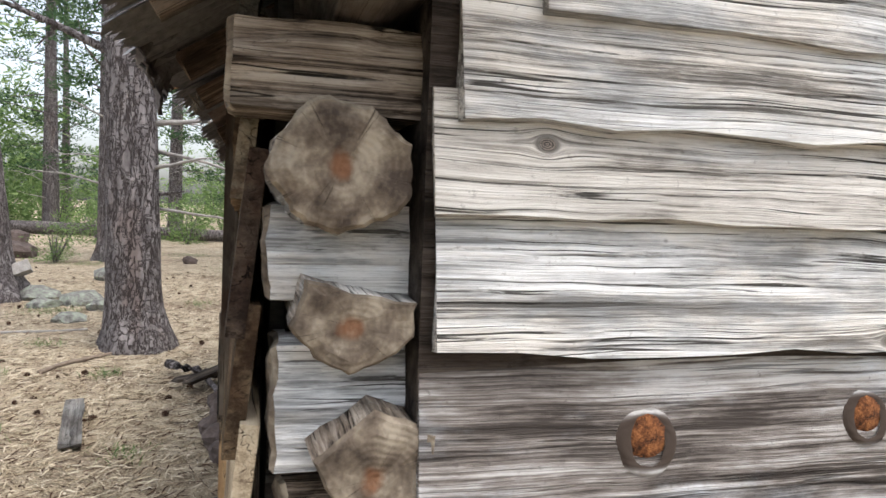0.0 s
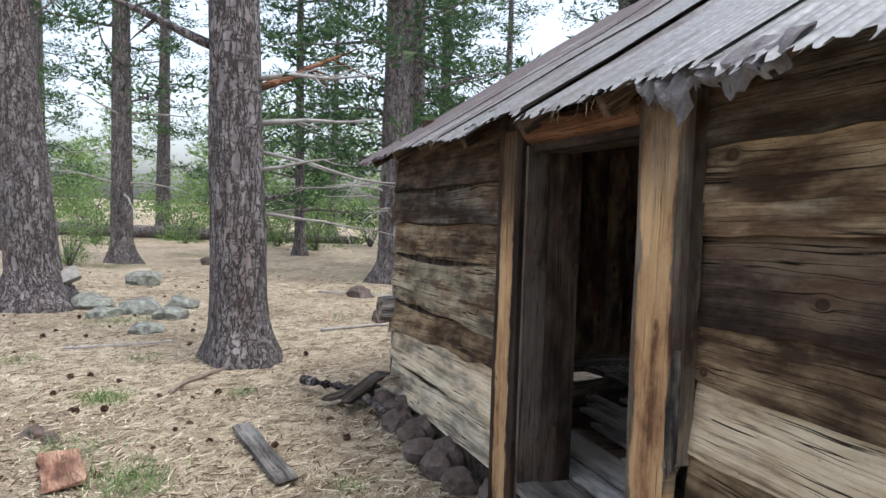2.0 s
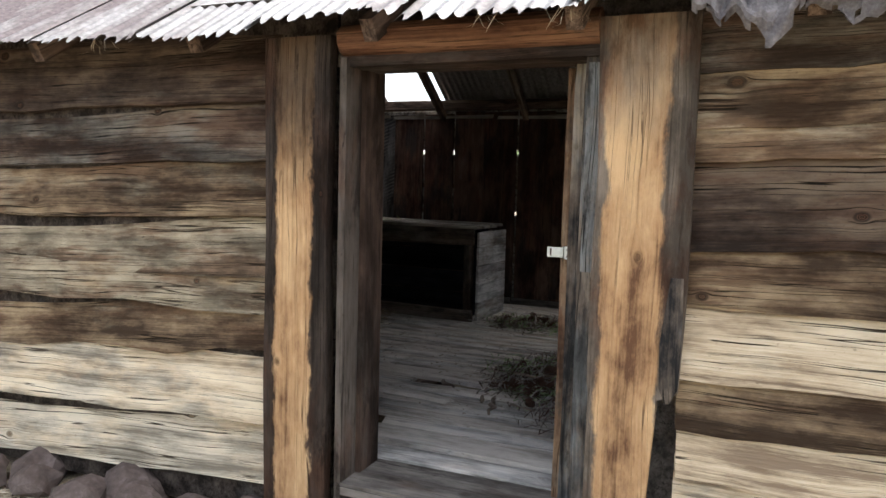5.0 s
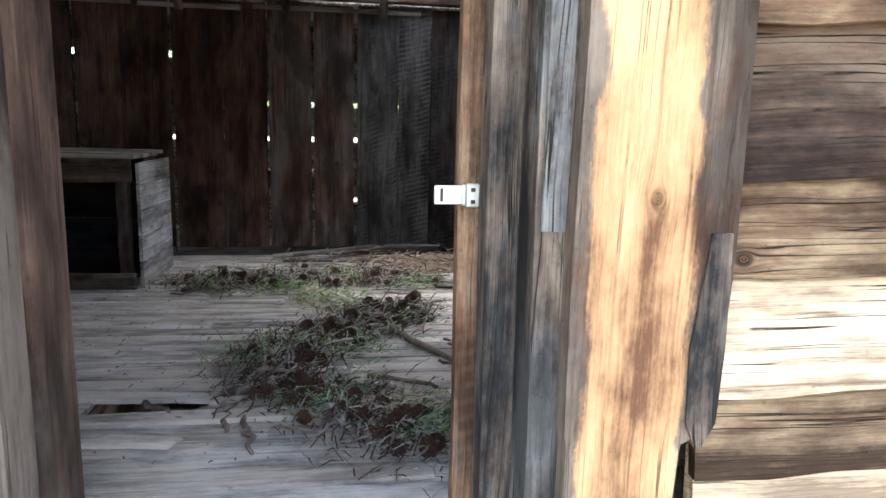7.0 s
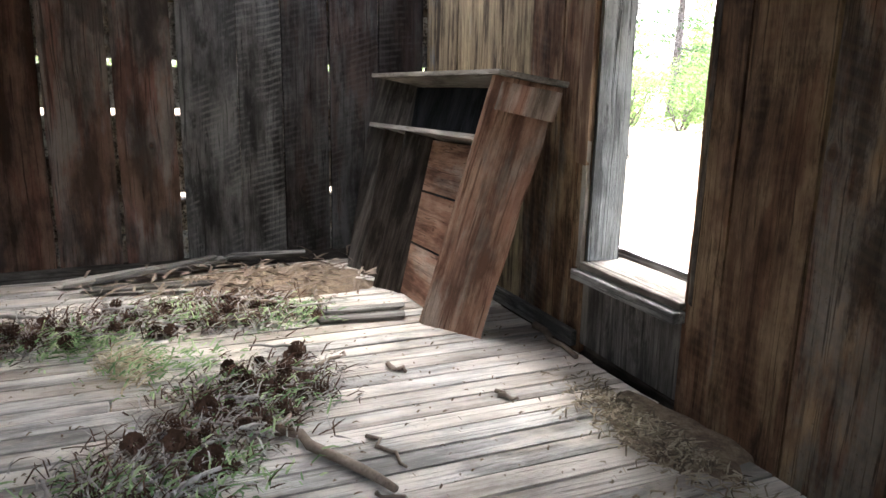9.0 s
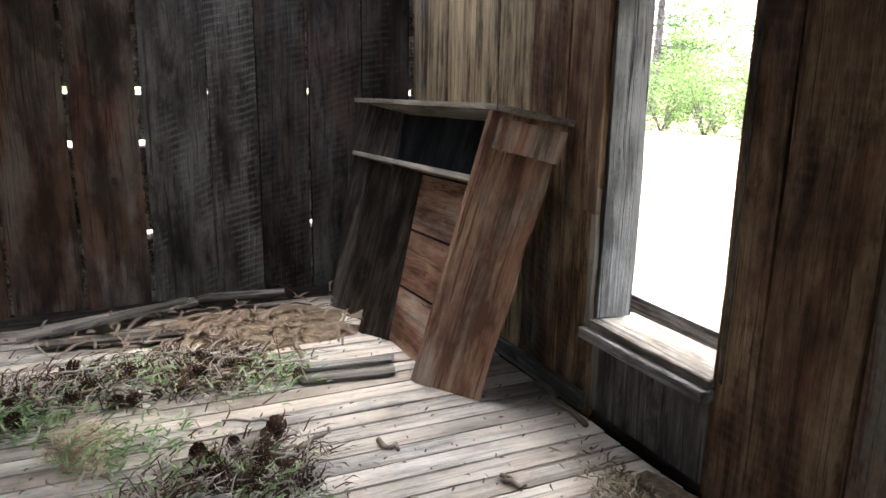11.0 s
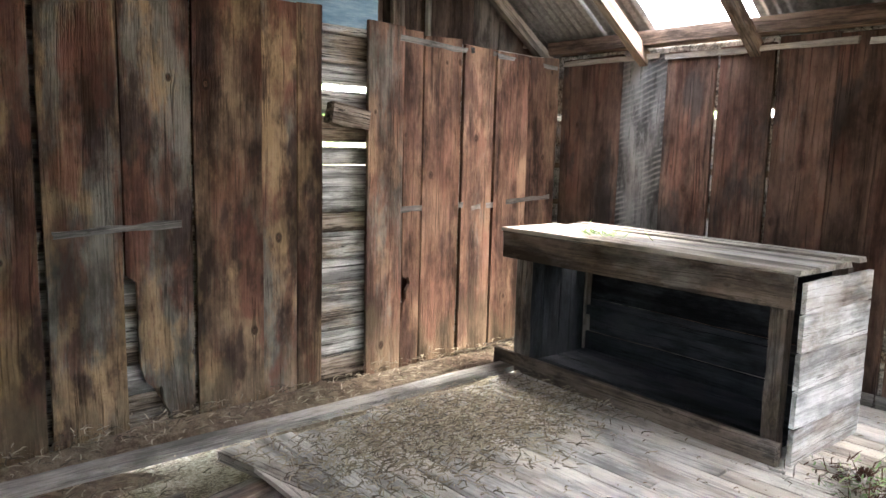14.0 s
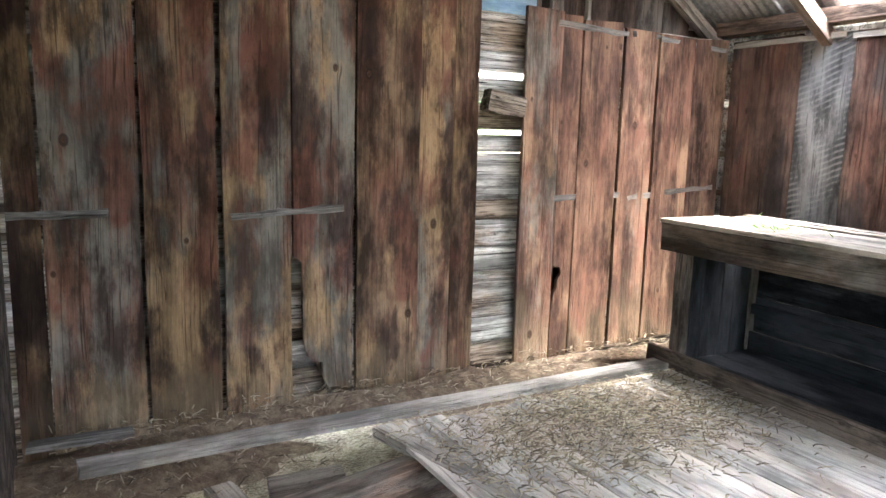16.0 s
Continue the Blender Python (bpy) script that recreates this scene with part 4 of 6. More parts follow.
slab((-0.212, 2.91, 0.845), UP, SY, [(0, 0.04, 0.055), (0.05, 0.02, 0.08), (0.2, 0.015, 0.085), (0.42, 0.04, 0.08)], 0.03, M_JAMB, "split_piece")
# jamb boards stepping back into the reveal
for x0, x1, y1, top in ((-0.154, -0.03, 3.19, 2.0), (-0.029, 0.055, 3.255, 2.0), (0.056, 0.1, 3.30, 2.0)):
    slab((x0, 3.06, 0.12), UP, (0, 1, 0), [(0, 0, y1 - 3.06), (0.7, 0, y1 - 3.063), (1.2, 0, y1 - 3.058), (top - 0.12, 0, y1 - 3.06)], -(x1 - x0), M_SPLANK if x0 > 0.05 else M_JAMB, "jamb_board")
slab((-0.1625, 3.135, 1.26), UP, (0, 1, 0), [(0, 0.0, 0.045), (0.3, 0, 0.047), (0.72, 0, 0.045)], -0.008, M_JAMB, "jamb_patch")
# left post
slab((-0.205, 4.49, 0.02), UP, SY, [(0, 0.01, 0.3), (0.7, 0, 0.31), (1.3, 0.01, 0.3), (2.1, 0, 0.31)], 0.05, M_POST_N, "post_plank", "post plank worn to bare orange wood")
slab((-0.2, 4.14, 0.15), UP, (1, 0, 0), [(0, 0, 0.12), (1.88, 0, 0.12)], -0.03, M_POST, "jamb_board")
slab((-0.075, 4.12, 0.15), UP, (1, 0, 0), [(0, 0, 0.16), (1.88, 0, 0.16)], -0.03, M_POST, "jamb_board")
# head: board and a peeled orange log
slab((-0.175, 3.13, 2.0), (0, 1, 0), UP, [(0, 0, 0.05), (1.02, 0, 0.05)], 0.2, M_POST, "head_board")
put("lintel_log", log_mesh(1.0, 0.06, 10), M_LINTEL, door, basis((-0.17, 3.14, 2.1), (0, 1, 0), UP), "peeled orange lintel log")
slab((-0.2, 3.13, 0.33), (0, 1, 0), (1, 0, 0), [(0, 0, 0.32), (1.0, 0, 0.3)], 0.05, M_DESK, "threshold")

# hasp folded out from the jamb
hasp = tagged(empty("door_hasp", pose(0.1, 3.29, 1.27)), "pale galvanised hinged hasp on the door jamb", "hasp")
HM = pose(0.01, 0.035, 0.063)
part("strap", box_bm(0.035, 3.262, 1.222, 0.041, 3.318, 1.262, 0.002), M_ZINC, hasp, m=HM)
part("slot", box_bm(0.033, 3.3, 1.228, 0.0349, 3.306, 1.256), M_DARKIRON, hasp, m=HM)
part("hinge_plate", box_bm(0.036, 3.222, 1.216, 0.042, 3.252, 1.266, 0.003), M_ZINC, hasp, m=HM)
part("hinge_pin", box_bm(0.030, 3.252, 1.22, 0.042, 3.262, 1.264, 0.003), M_ZINC, hasp, m=HM)
for z in (1.228, 1.253):
    part("screw", box_bm(0.0325, 3.232, z - 0.004, 0.0355, 3.241, z + 0.004), M_DARKIRON, hasp, m=HM)

# ---- the roof ----
roof = tagged(empty("roof"), "gable roof of rusting corrugated iron sheets with a ragged eave", "roof", kind="structure")


def iron_sheet(y0, y1, x0, x1, lift, ragged=0.02):
    """A corrugated sheet between two distances from the ridge, its lower edge frayed."""
    n = max(8, int((y1 - y0) / 0.0105))
    rows = 9
    vs, fs = [], []
    rag = [RNG.uniform(-ragged, ragged) + 0.02 * noise.noise((y0 + i * 0.3, 0, 5)) for i in range(n + 1)]
    for r in range(rows + 1):
        f = (r / rows) ** 0.8
        for i in range(n + 1):
            y = y0 + (y1 - y0) * i / n
            x = x0 + (x1 - x0) * f
            if r == 0:
                x += rag[i] * (1 if x1 > x0 else -1)
            bend = 0.03 * noise.noise((x * 1.5, y * 1.2, 2.0)) * 0.6 + (0.025 * noise.noise((y * 9, 1, 1)) if r == 0 else 0)
            vs.append((x, y, roof_z(x) + lift + bend + 0.008 * math.sin(2 * math.pi * y / 0.066)))
    m = n + 1
    for r in range(rows):
        for i in range(n):
            fs.append((r * m + i, r * m + i + 1, r * m + m + i + 1, r * m + m + i))
    ob = put("iron_sheet", raw("iron_sheet", vs, fs, True), M_IRON, roof)
    return ob


seam_y = [0.97, 1.4, 1.93, 2.55, 3.2, 3.8, 4.45, 5.0, 5.6, 6.2, 6.75, 7.38]
for k, (a, c) in enumerate(zip(seam_y, seam_y[1:])):
    e = RNG.uniform(-0.03, 0.01)
    iron_sheet(a - 0.03, c + 0.01, -0.42 + e, RX + 0.02, 0.012 + 0.012 * (k % 2) + (0.02 if k in (5, 8) else 0))
    if not (5.1 < (a + c) / 2 < 6.5 or 2.0 < (a + c) / 2 < 3.7):
        iron_sheet(a - 0.03, c + 0.01, 4.95 + e, RX - 0.02, 0.012 + 0.012 * (k % 2))
# over the hole in the back slope only the upper part of the sheets is left
iron_sheet(5.64, 6.43, 3.75, RX - 0.02, 0.02)
iron_sheet(6.35, 6.78, 4.95, RX - 0.02, 0.03)
iron_sheet(2.5, 3.22, 4.05, RX - 0.02, 0.02)
iron_sheet(3.17, 3.81, 4.3, RX - 0.02, 0.03)
iron_sheet(4.98, 5.66, 4.95, RX - 0.02, 0.03)
iron_sheet(1.9, 2.22, 2.95, RX - 0.02, 0.025)
iron_sheet(2.2, 2.56, 3.85, RX - 0.02, 0.03)

for y in (1.15, 1.75, 2.5, 3.2, 3.95, 4.75, 5.66, 6.42, 7.22):
    for sx, x_end in ((-1, -0.3), (1, 4.8)):
        p0 = Vector((x_end, y, roof_z(x_end) - 0.105))
        p1 = Vector((RX, y, roof_z(RX) - 0.105))
        plank(roof, p0 - Vector((0, 0.03, 0)), p1 - p0, (0, 1, 0) if sx < 0 else (0, 1, 0), (p1 - p0).length, 0.06, 0.085, M_RAFTER, name="rafter")
for x in (0.6, 1.5, 2.9, 3.45, 4.5):
    s = -1 if x > RX else 1
    plank(roof, (x, 1.5, roof_z(x) - 0.014), (0, 1, 0), (1, 0, SLOPE * s), 5.7, 0.09, 0.016, M_RAFTER, name="purlin", wob=0.002)
plank(roof, (EX + 0.02, 7.2, 2.365), (0, -1, 0), (0, 0, 1), 5.4, 0.09, 0.09, M_RAFTER, name="wall_plate")
plank(roof, (-0.12, 1.75, 2.11), (0, 1, 0), (1, 0, 0), 5.3, 0.12, 0.1, M_RAFTER, name="wall_plate")
part("ridge_cap", box_bm(RX - 0.12, 1.0, RZ - 0.02, RX + 0.12, 7.2, RZ + 0.02, 0.01), M_IRON, roof)

# torn tar paper hanging from the eave
tar_vs, tar_fs = [], []
TN, TR = 46, 9
for r in range(TR + 1):
    for i in range(TN + 1):
        y = 2.22 + 0.62 * i / TN
        f = r / TR
        drop = (0.11 + 0.1 * noise.noise((y * 7, 4, 0)) + 0.07 * noise.noise((y * 23, 8, 0))) * f * (0.45 + 0.55 * math.sin(math.pi * min(1, max(0.0, (y - 2.2) / 0.66))))
        x = -0.33 - 0.09 * math.sin(f * 2.2) + 0.035 * noise.noise((y * 22, f * 3, 7))
        tar_vs.append((x, y, 2.17 + 0.02 * noise.noise((y * 14, f * 2, 1)) - drop - 0.05 * f))
for r in range(TR):
    for i in range(TN):
        if r > 6 and noise.noise((i * 0.9, r * 0.7, 2)) > 0.18:
            continue
        a = r * (TN + 1) + i
        tar_fs.append((a, a + 1, a + TN + 2, a + TN + 1))
tar = put("tar_paper", raw("tar_paper", tar_vs, tar_fs), M_TAR, roof, None, "crumpled grey tar paper hanging from the eave")
tar.modifiers.new("thick", "SOLIDIFY").thickness = 0.006

# ---- the floor ----
floor = tagged(empty("floor"), "worn grey board floor, broken up by the door and the far wall", "floor", kind="structure")
x = 0.78
while x < EX - 0.02:
    w = min(0.105, EX - 0.02 - x)
    cut = RNG.uniform(3.4, 5.2)
    y_s = 1.93
    y_e = 6.40 + RNG.uniform(-0.05, 0.06) if x > 1.5 else 5.5 + RNG.uniform(-0.3, 0.1)
    if 1.1 < x < 1.45:
        spans = ((y_s, 4.0 + RNG.uniform(0, 0.1)), (4.6 + RNG.uniform(-0.1, 0.15), y_e))
    else:
        spans = ((y_s, cut), (cut + 0.006, y_e))
    for a, c in spans:
        plank(floor, (x + w - 0.006, a, FLOOR - 0.022 + RNG.uniform(-0.003, 0.002)), (0, 1, 0), (-1, 0, 0), c - a, w - 0.01, 0.022, M_FLOOR, name="floor_board", seg=4, wob=0.0015)
    x += w
for k, (x0, w, a, c) in enumerate(((0.1, 0.15, 3.2, 4.6), (0.27, 0.21, 2.4, 4.9), (0.5, 0.13, 2.1, 4.3), (0.65, 0.12, 1.95, 4.9))):
    plank(floor, (x0 + w, a, FLOOR - 0.03 + 0.01 * (k % 2)), (0, 1, 0), (-1, 0, 0), c - a, w - 0.012, 0.025, M_FLOOR, name="floor_board", wob=0.006, rag=0.03)
for y in (2.6, 3.5, 4.5, 5.4):
    part("joist", box_bm(0.1, y - 0.04, 0.16, EX, y + 0.04, FLOOR - 0.032, 0.006), M_RAFTER, floor)

# ---- trees ----
def needle_clump(seed, n=26, size=0.5):
    """A tuft of needle sprays round a twig, as triangles about the origin."""
    r = random.Random(seed)
    tris = []
    for _ in range(n):
        c = Vector((r.gauss(0, 0.42), r.gauss(0, 0.42), r.gauss(0, 0.2))) * size
        d = (c.normalized() + Vector((r.uniform(-1, 1), r.uniform(-1, 1), r.uniform(-0.2, 0.9)))).normalized() * size * r.uniform(0.22, 0.45)
        s = d.cross(Vector((r.uniform(-1, 1), r.uniform(-1, 1), r.uniform(-1, 1)))).normalized() * size * r.uniform(0.035, 0.075)
        tris.append((c - s, c + s, c + d))
    return np.array([[tuple(p) for p in t] for t in tris])


CLUMPS = [needle_clump(k) for k in range(10)]


def clumps_mesh(name, spots, seed=1):
    """Many tufts in one mesh. spots: rows of x, y, z, scale."""
    r = random.Random(seed)
    out = []
    for x, y, z, s in spots:
        a = r.uniform(0, 6.28)
        c, d = math.cos(a), math.sin(a)
        v = r.choice(CLUMPS) * s
        out.append(np.stack([v[..., 0] * c - v[..., 1] * d + x, v[..., 0] * d + v[..., 1] * c + y, v[..., 2] + z], -1))
    v = np.concatenate(out).reshape(-1, 3)
    n = len(v) // 3
    me = bpy.data.meshes.new(name)
    me.vertices.add(len(v))
    me.vertices.foreach_set("co", v.ravel())
    me.loops.add(len(v))
    me.loops.foreach_set("vertex_index", np.arange(len(v)))
    me.polygons.add(n)
    me.polygons.foreach_set("loop_start", np.arange(n) * 3)
    me.polygons.foreach_set("loop_total", np.full(n, 3))
    me.update()
    me.validate()
    return me


def trunk_mesh(dia, height, seed, flare=1.3, sides=28, rings=34, rough=0.05, lean=None):
    r = random.Random(seed)
    lx, ly = lean or (r.uniform(-0.02, 0.02), r.uniform(-0.02, 0.02))
    vs, fs = [], []
    for i in range(rings + 1):
        f = (i / rings) ** 1.6
        z = -0.1 + height * f
        rad = dia / 2 * (1 - 0.75 * f)
        base = max(0.0, 1 - max(z, 0) / 0.75) ** 2 * flare
        for k in range(sides):
            a = 2 * math.pi * k / sides
            rr = rad * (1 + base * (0.55 + 0.6 * noise.noise((math.cos(a) * 1.6 + seed, math.sin(a) * 1.6, 0.3))))
            rr *= 1 + rough * noise.noise((math.cos(a) * 5 + seed, math.sin(a) * 5, z * 1.1)) + rough * 0.8 * noise.noise((math.cos(a) * 12, math.sin(a) * 12 + seed, z * 3))
            vs.append((rr * math.cos(a) + lx * z, rr * math.sin(a) + ly * z, z))
    for i in range(rings):
        for k in range(sides):
            a, b = i * sides + k, i * sides + (k + 1) % sides
            fs.append((a, b, b + sides, a + sides))
    fs.append(tuple(rings * sides + k for k in range(sides)))
    return raw("trunk", vs, fs, True)


def limb_path(p, d, length, r, droop=0.15, n=7, wild=0.14):
    pts = [Vector(p)]
    d = Vector(d).normalized()
    for i in range(n):
        d = (d + Vector((r.uniform(-wild, wild), r.uniform(-wild, wild), r.uniform(-wild, wild) - droop * 0.25 * (0.5 - i / n)))).normalized()
        pts.append(pts[-1] + d * length / n)
    return pts


def pine(x, y, dia, height, seed, crown_from=0.4, crown=110, dead=8, spread=2.6, label="tall pine with grey furrowed bark and green crown", dead_from=1.5, lean=None):
    r = random.Random(seed)
    z = ground_height(x, y)
    t = tagged(empty("pine_tree", pose(x, y, z)), label, "tree", "pines round the cabin")
    m = pose(x, y, z)
    put("trunk", trunk_mesh(dia, height, seed, lean=lean), M_BARK, t, m)
    sx, sy = lean or (0.0, 0.0)
    vs, fs = [], []
    for k in range(dead):
        h = dead_from + (height * crown_from - dead_from) * r.random()
        a = r.uniform(0, 6.28)
        d = (math.cos(a), math.sin(a), r.uniform(-0.15, 0.35))
        L = r.uniform(0.7, 2.2)
        p = limb_path((sx * h, sy * h, h), d, L + dia / 2, r)
        tube_into(vs, fs, p, [0.03 * (1 - 0.85 * i / 7) * (0.6 + L / 3) for i in range(8)], 5)
        for q in range(3):
            j = r.randint(3, 6)
            p2 = limb_path(p[j], (Vector(p[j]) - Vector(p[j - 1])).normalized() + Vector((r.uniform(-0.8, 0.8), r.uniform(-0.8, 0.8), r.uniform(-0.6, 0.4))), L * r.uniform(0.25, 0.5), r, n=4)
            tube_into(vs, fs, p2, [0.011 * (1 - 0.8 * i / 4) for i in range(5)], 4)
    if vs:
        tagged(put("dead_branchwork", raw("dead_branchwork", vs, fs, True), M_DEAD, t, m, "bare grey dead branches"), kind="stuff")
    vs, fs, spots = [], [], []
    limbs = max(8, crown // 6)
    for k in range(limbs):
        f = k / limbs
        h = height * (crown_from + (0.98 - crown_from) * f)
        a = k * 2.4 + r.uniform(-0.4, 0.4)
        L = spread * (1 - 0.75 * f) * r.uniform(0.6, 1.15)
        p = limb_path((sx * h, sy * h, h), (math.cos(a), math.sin(a), r.uniform(-0.1, 0.25)), L, r)
        tube_into(vs, fs, p, [0.045 * (1 - 0.85 * i / 7) for i in range(8)], 5)
        for q in range(9):
            j = r.randint(2, 7)
            spots.append((p[j].x + r.gauss(0, 0.28), p[j].y + r.gauss(0, 0.28), p[j].z + r.gauss(0, 0.14), r.uniform(0.7, 1.5)))
    tagged(put("branchwork", raw("branchwork", vs, fs, True), M_BARK, t, m), kind="stuff")
    put("crown", clumps_mesh("crown", spots, seed), M_NEEDLE, t, m)
    return t


near = pine(-1.42, 8.75, 0.62, 17, 3, 0.42, 120, 0, label="large furrowed pine with snapped dead limbs near the cabin", lean=(-0.03, 0.0))
pine(-4.3, 13.1, 0.8, 20, 5, 0.4, 120, 5, dead_from=2.2, lean=(-0.1, 0.0))
pine(-4.1, 21.4, 0.58, 21, 8, 0.2, 200, 8, 3.0)
pine(2.15, 16.5, 0.78, 20, 11, 0.13, 330, 22, 3.4, label="pine with many bare drooping dead limbs")
pine(3.4, 19.6, 0.6, 18, 12, 0.12, 300, 14, 3.2)
pine(0.95, 25.0, 0.36, 15, 14, 0.1, 300, 4, 2.8)
pine(-4.4, 40.0, 0.75, 22, 17, 0.16, 190, 6, 3.4)
pine(6.5, 27.0, 0.55, 17, 19, 0.08, 330, 6, 3.2)
pine(-9.8, 38.0, 0.8, 17, 21, 0.15, 190, 5, 3.2)
pine(4.4, 41.0, 0.5, 15, 23, 0.08, 190, 3, 3.2)
pine(-0.65, 37.0, 0.55, 15, 25, 0.08, 190, 3, 3.0)
for x, y, dia, h, sd in ((10, 20, 0.6, 18, 31), (12, 34, 0.55, 16, 33), (-14, 24, 0.6, 18, 35), (8.5, 12.5, 0.6, 17, 37), (-12, 50, 0.6, 17, 39), (30, -22, 0.5, 14, 41), (22, -24, 0.5, 15, 43), (34, -16, 0.6, 16, 45), (10, -28, 0.5, 15, 47), (12, 2, 0.6, 17, 49), (-10, -6, 0.7, 19, 51)):
    pine(x, y, dia, h, sd, 0.12, 160, 4, 3.2)

# limbs of the near pine
r = random.Random(5)
NM = WM[near]
for h, a, L, rad, mat, rise in ((2.95, 25, 1.5, 0.045, M_LINTEL, 0.35), (2.55, -15, 1.1, 0.035, M_DEAD, 0.15), (2.25, 5, 1.9, 0.022, M_DEAD, -0.05), (2.05, -25, 0.9, 0.025, M_DEAD, 0.1), (3.3, 160, 1.8, 0.06, M_BARK, 0.4), (1.75, -8, 0.35, 0.03, M_BARK, 0.2), (1.6, 10, 1.6, 0.02, M_DEAD, 0.0), (3.0, -40, 1.6, 0.03, M_DEAD, 0.2)):
    vs, fs = [], []
    ar = radians(a)
    p = limb_path((0.2 * math.cos(ar), 0.2 * math.sin(ar), h), (math.cos(ar), math.sin(ar), rise), L, r)
    tube_into(vs, fs, p, [rad * (1 - 0.8 * i / 7) for i in range(8)], 6)
    for q in range(4):
        j = r.randint(2, 6)
        tube_into(vs, fs, limb_path(p[j], Vector((math.cos(ar), math.sin(ar), 0)) + Vector((r.uniform(-1, 1), r.uniform(-1, 1), r.uniform(-0.7, 0.5))), L * r.uniform(0.2, 0.45), r, n=4), [rad * 0.4 * (1 - 0.8 * i / 4) for i in range(5)], 4)
    put("limb", raw("limb", vs, fs, True), mat, near, NM, "broken dead limb")

# ---- undergrowth and far woods ----
r = random.Random(9)
spots = []
for k in range(300):
    a = r.uniform(-3.14, 3.14)
    d = r.uniform(40, 85)
    x, y = 1 + d * math.sin(a), 4 + d * math.cos(a)
    h = r.uniform(4.0, 11.0)
    for q in range(34):
        f = r.random()
        spots.append((x + r.gauss(0, 1.0) * (1.15 - f), y + r.gauss(0, 1.0) * (1.15 - f), f * h + 0.2, r.uniform(1.6, 3.0)))
woods = put("far_woods", clumps_mesh("far_woods", spots, 3), M_BUSH)
tagged(woods, "distant green juniper and pine thickets", "woods", kind="stuff")


def bush(x, y, h, seed, mat=None):
    r = random.Random(seed)
    z = ground_height(x, y)
    t = tagged(empty("juniper_bush", pose(x, y, z)), "bright green juniper bush among the pines", "bush", "junipers")
    vs, fs, sp = [], [], []
    for k in range(7):
        a = r.uniform(0, 6.28)
        p = limb_path((0, 0, -0.05), (math.cos(a) * 0.5, math.sin(a) * 0.5, 1), h * r.uniform(0.6, 1), r, n=5)
        tube_into(vs, fs, p, [0.035 * (1 - 0.8 * i / 5) for i in range(6)], 5)
        for q in range(9):
            j = r.randint(1, 5)
            sp.append((p[j].x + r.gauss(0, 0.16 * h), p[j].y + r.gauss(0, 0.16 * h), max(0.1, p[j].z + r.gauss(0, 0.1 * h)), h * r.uniform(0.22, 0.45)))
    m = pose(x, y, z)
    tagged(put("stemwork", raw("stemwork", vs, fs, True), M_BARK, t, m), kind="stuff")
    put("foliage", clumps_mesh("foliage", sp, seed), M_BUSH, t, m)


for k, (x, y, h) in enumerate(((-3.4, 34, 2.6), (0.6, 30, 2.4), (2.8, 36, 2.8), (-7.5, 38, 3.0), (-10.5, 42, 3.4), (-5.2, 20.5, 1.3), (4.6, 31, 2.6), (5.5, 24, 1.6), (-1.8, 40, 3.0), (9, 36, 3), (-13, 36, 3), (16.3, -14.6, 2.5), (17.5, -13.4, 2.2), (18.6, -15, 2.8), (19.7, -13.6, 2.4), (20.8, -14.8, 2.6), (22, -13.2, 2.5), (23.2, -14.4, 2.8), (15.2, -13.2, 2.3), (-2.9, 31, 1.6), (1.9, 28, 2.2), (-6.0, 30, 2.0))):
    bush(x, y, h, 60 + k)

# fallen trunk across the clearing
fl = tagged(empty("fallen_log", pose(-4.5, 33, 0)), "long grey fallen trunk lying across the clearing", "fallen log")
vs, fs = [], []
tube_into(vs, fs, [(-17, 39, 0.25), (-9, 36.5, 0.3), (-4, 34.6, 0.28), (1, 32.6, 0.26), (4.2, 31.6, 0.2)], [0.3, 0.3, 0.28, 0.24, 0.16], 10)
put("trunk", raw("trunk", vs, fs, True), M_BARK, fl)
vs, fs = [], []
for k in range(9):
    x = r.uniform(-8, 4)
    tube_into(vs, fs, limb_path((x, 34.6 - 0.4 * (x + 4), 0.3), (r.uniform(-1, 1), r.uniform(-1, 0.3), 0.6), r.uniform(0.6, 1.5), r, n=4), [0.04, 0.03, 0.02, 0.015, 0.008], 5)
tagged(put("branchwork", raw("branchwork", vs, fs, True), M_DEAD, fl), kind="stuff")

# ---- the work bench in the far corner ----
BX0, BX1, BY0, BY1, BZ = 3.31, 3.96, 4.84, 6.6, 1.2
bench = tagged(empty("work_bench", pose(3.28, 4.82, FLOOR)), "dark wooden open-fronted work bench with whitish worn end boards", "bench")


def bar(parent, name, p0, p1, up, W, T, mat, label="", **kw):
    """A plank from p0 to p1, W wide towards up and T thick."""
    x = Vector(p1) - Vector(p0)
    return plank(parent, p0, x, up, x.length, W, T, mat, name=name, label=label, **kw)


for k, (x0, w) in enumerate(((3.275, 0.17), (3.447, 0.16), (3.609, 0.15), (3.8, 0.09), (3.892, 0.08))):
    y0, y1 = (4.82, 6.63) if k < 3 else (4.84 + 0.07 * (k == 3), 6.57)
    bar(bench, "top_board", (x0 + w, y0, BZ - 0.024 + 0.006 * (k > 2)), (x0 + w, y1, BZ - 0.024 + (0.008 if k == 4 else 0)), (-1, 0, 0), w - 0.004, 0.024, M_TOP, wob=0.004)
bar(bench, "front_apron", (BX0 - 0.012, BY1, 1.02), (BX0 - 0.012, BY0, 1.03), UP, 0.15, 0.028, M_DESK)
bar(bench, "apron_strip", (BX0 - 0.026, BY1, 1.145), (BX0 - 0.026, BY0, 1.145), UP, 0.03, 0.014, M_DESK)
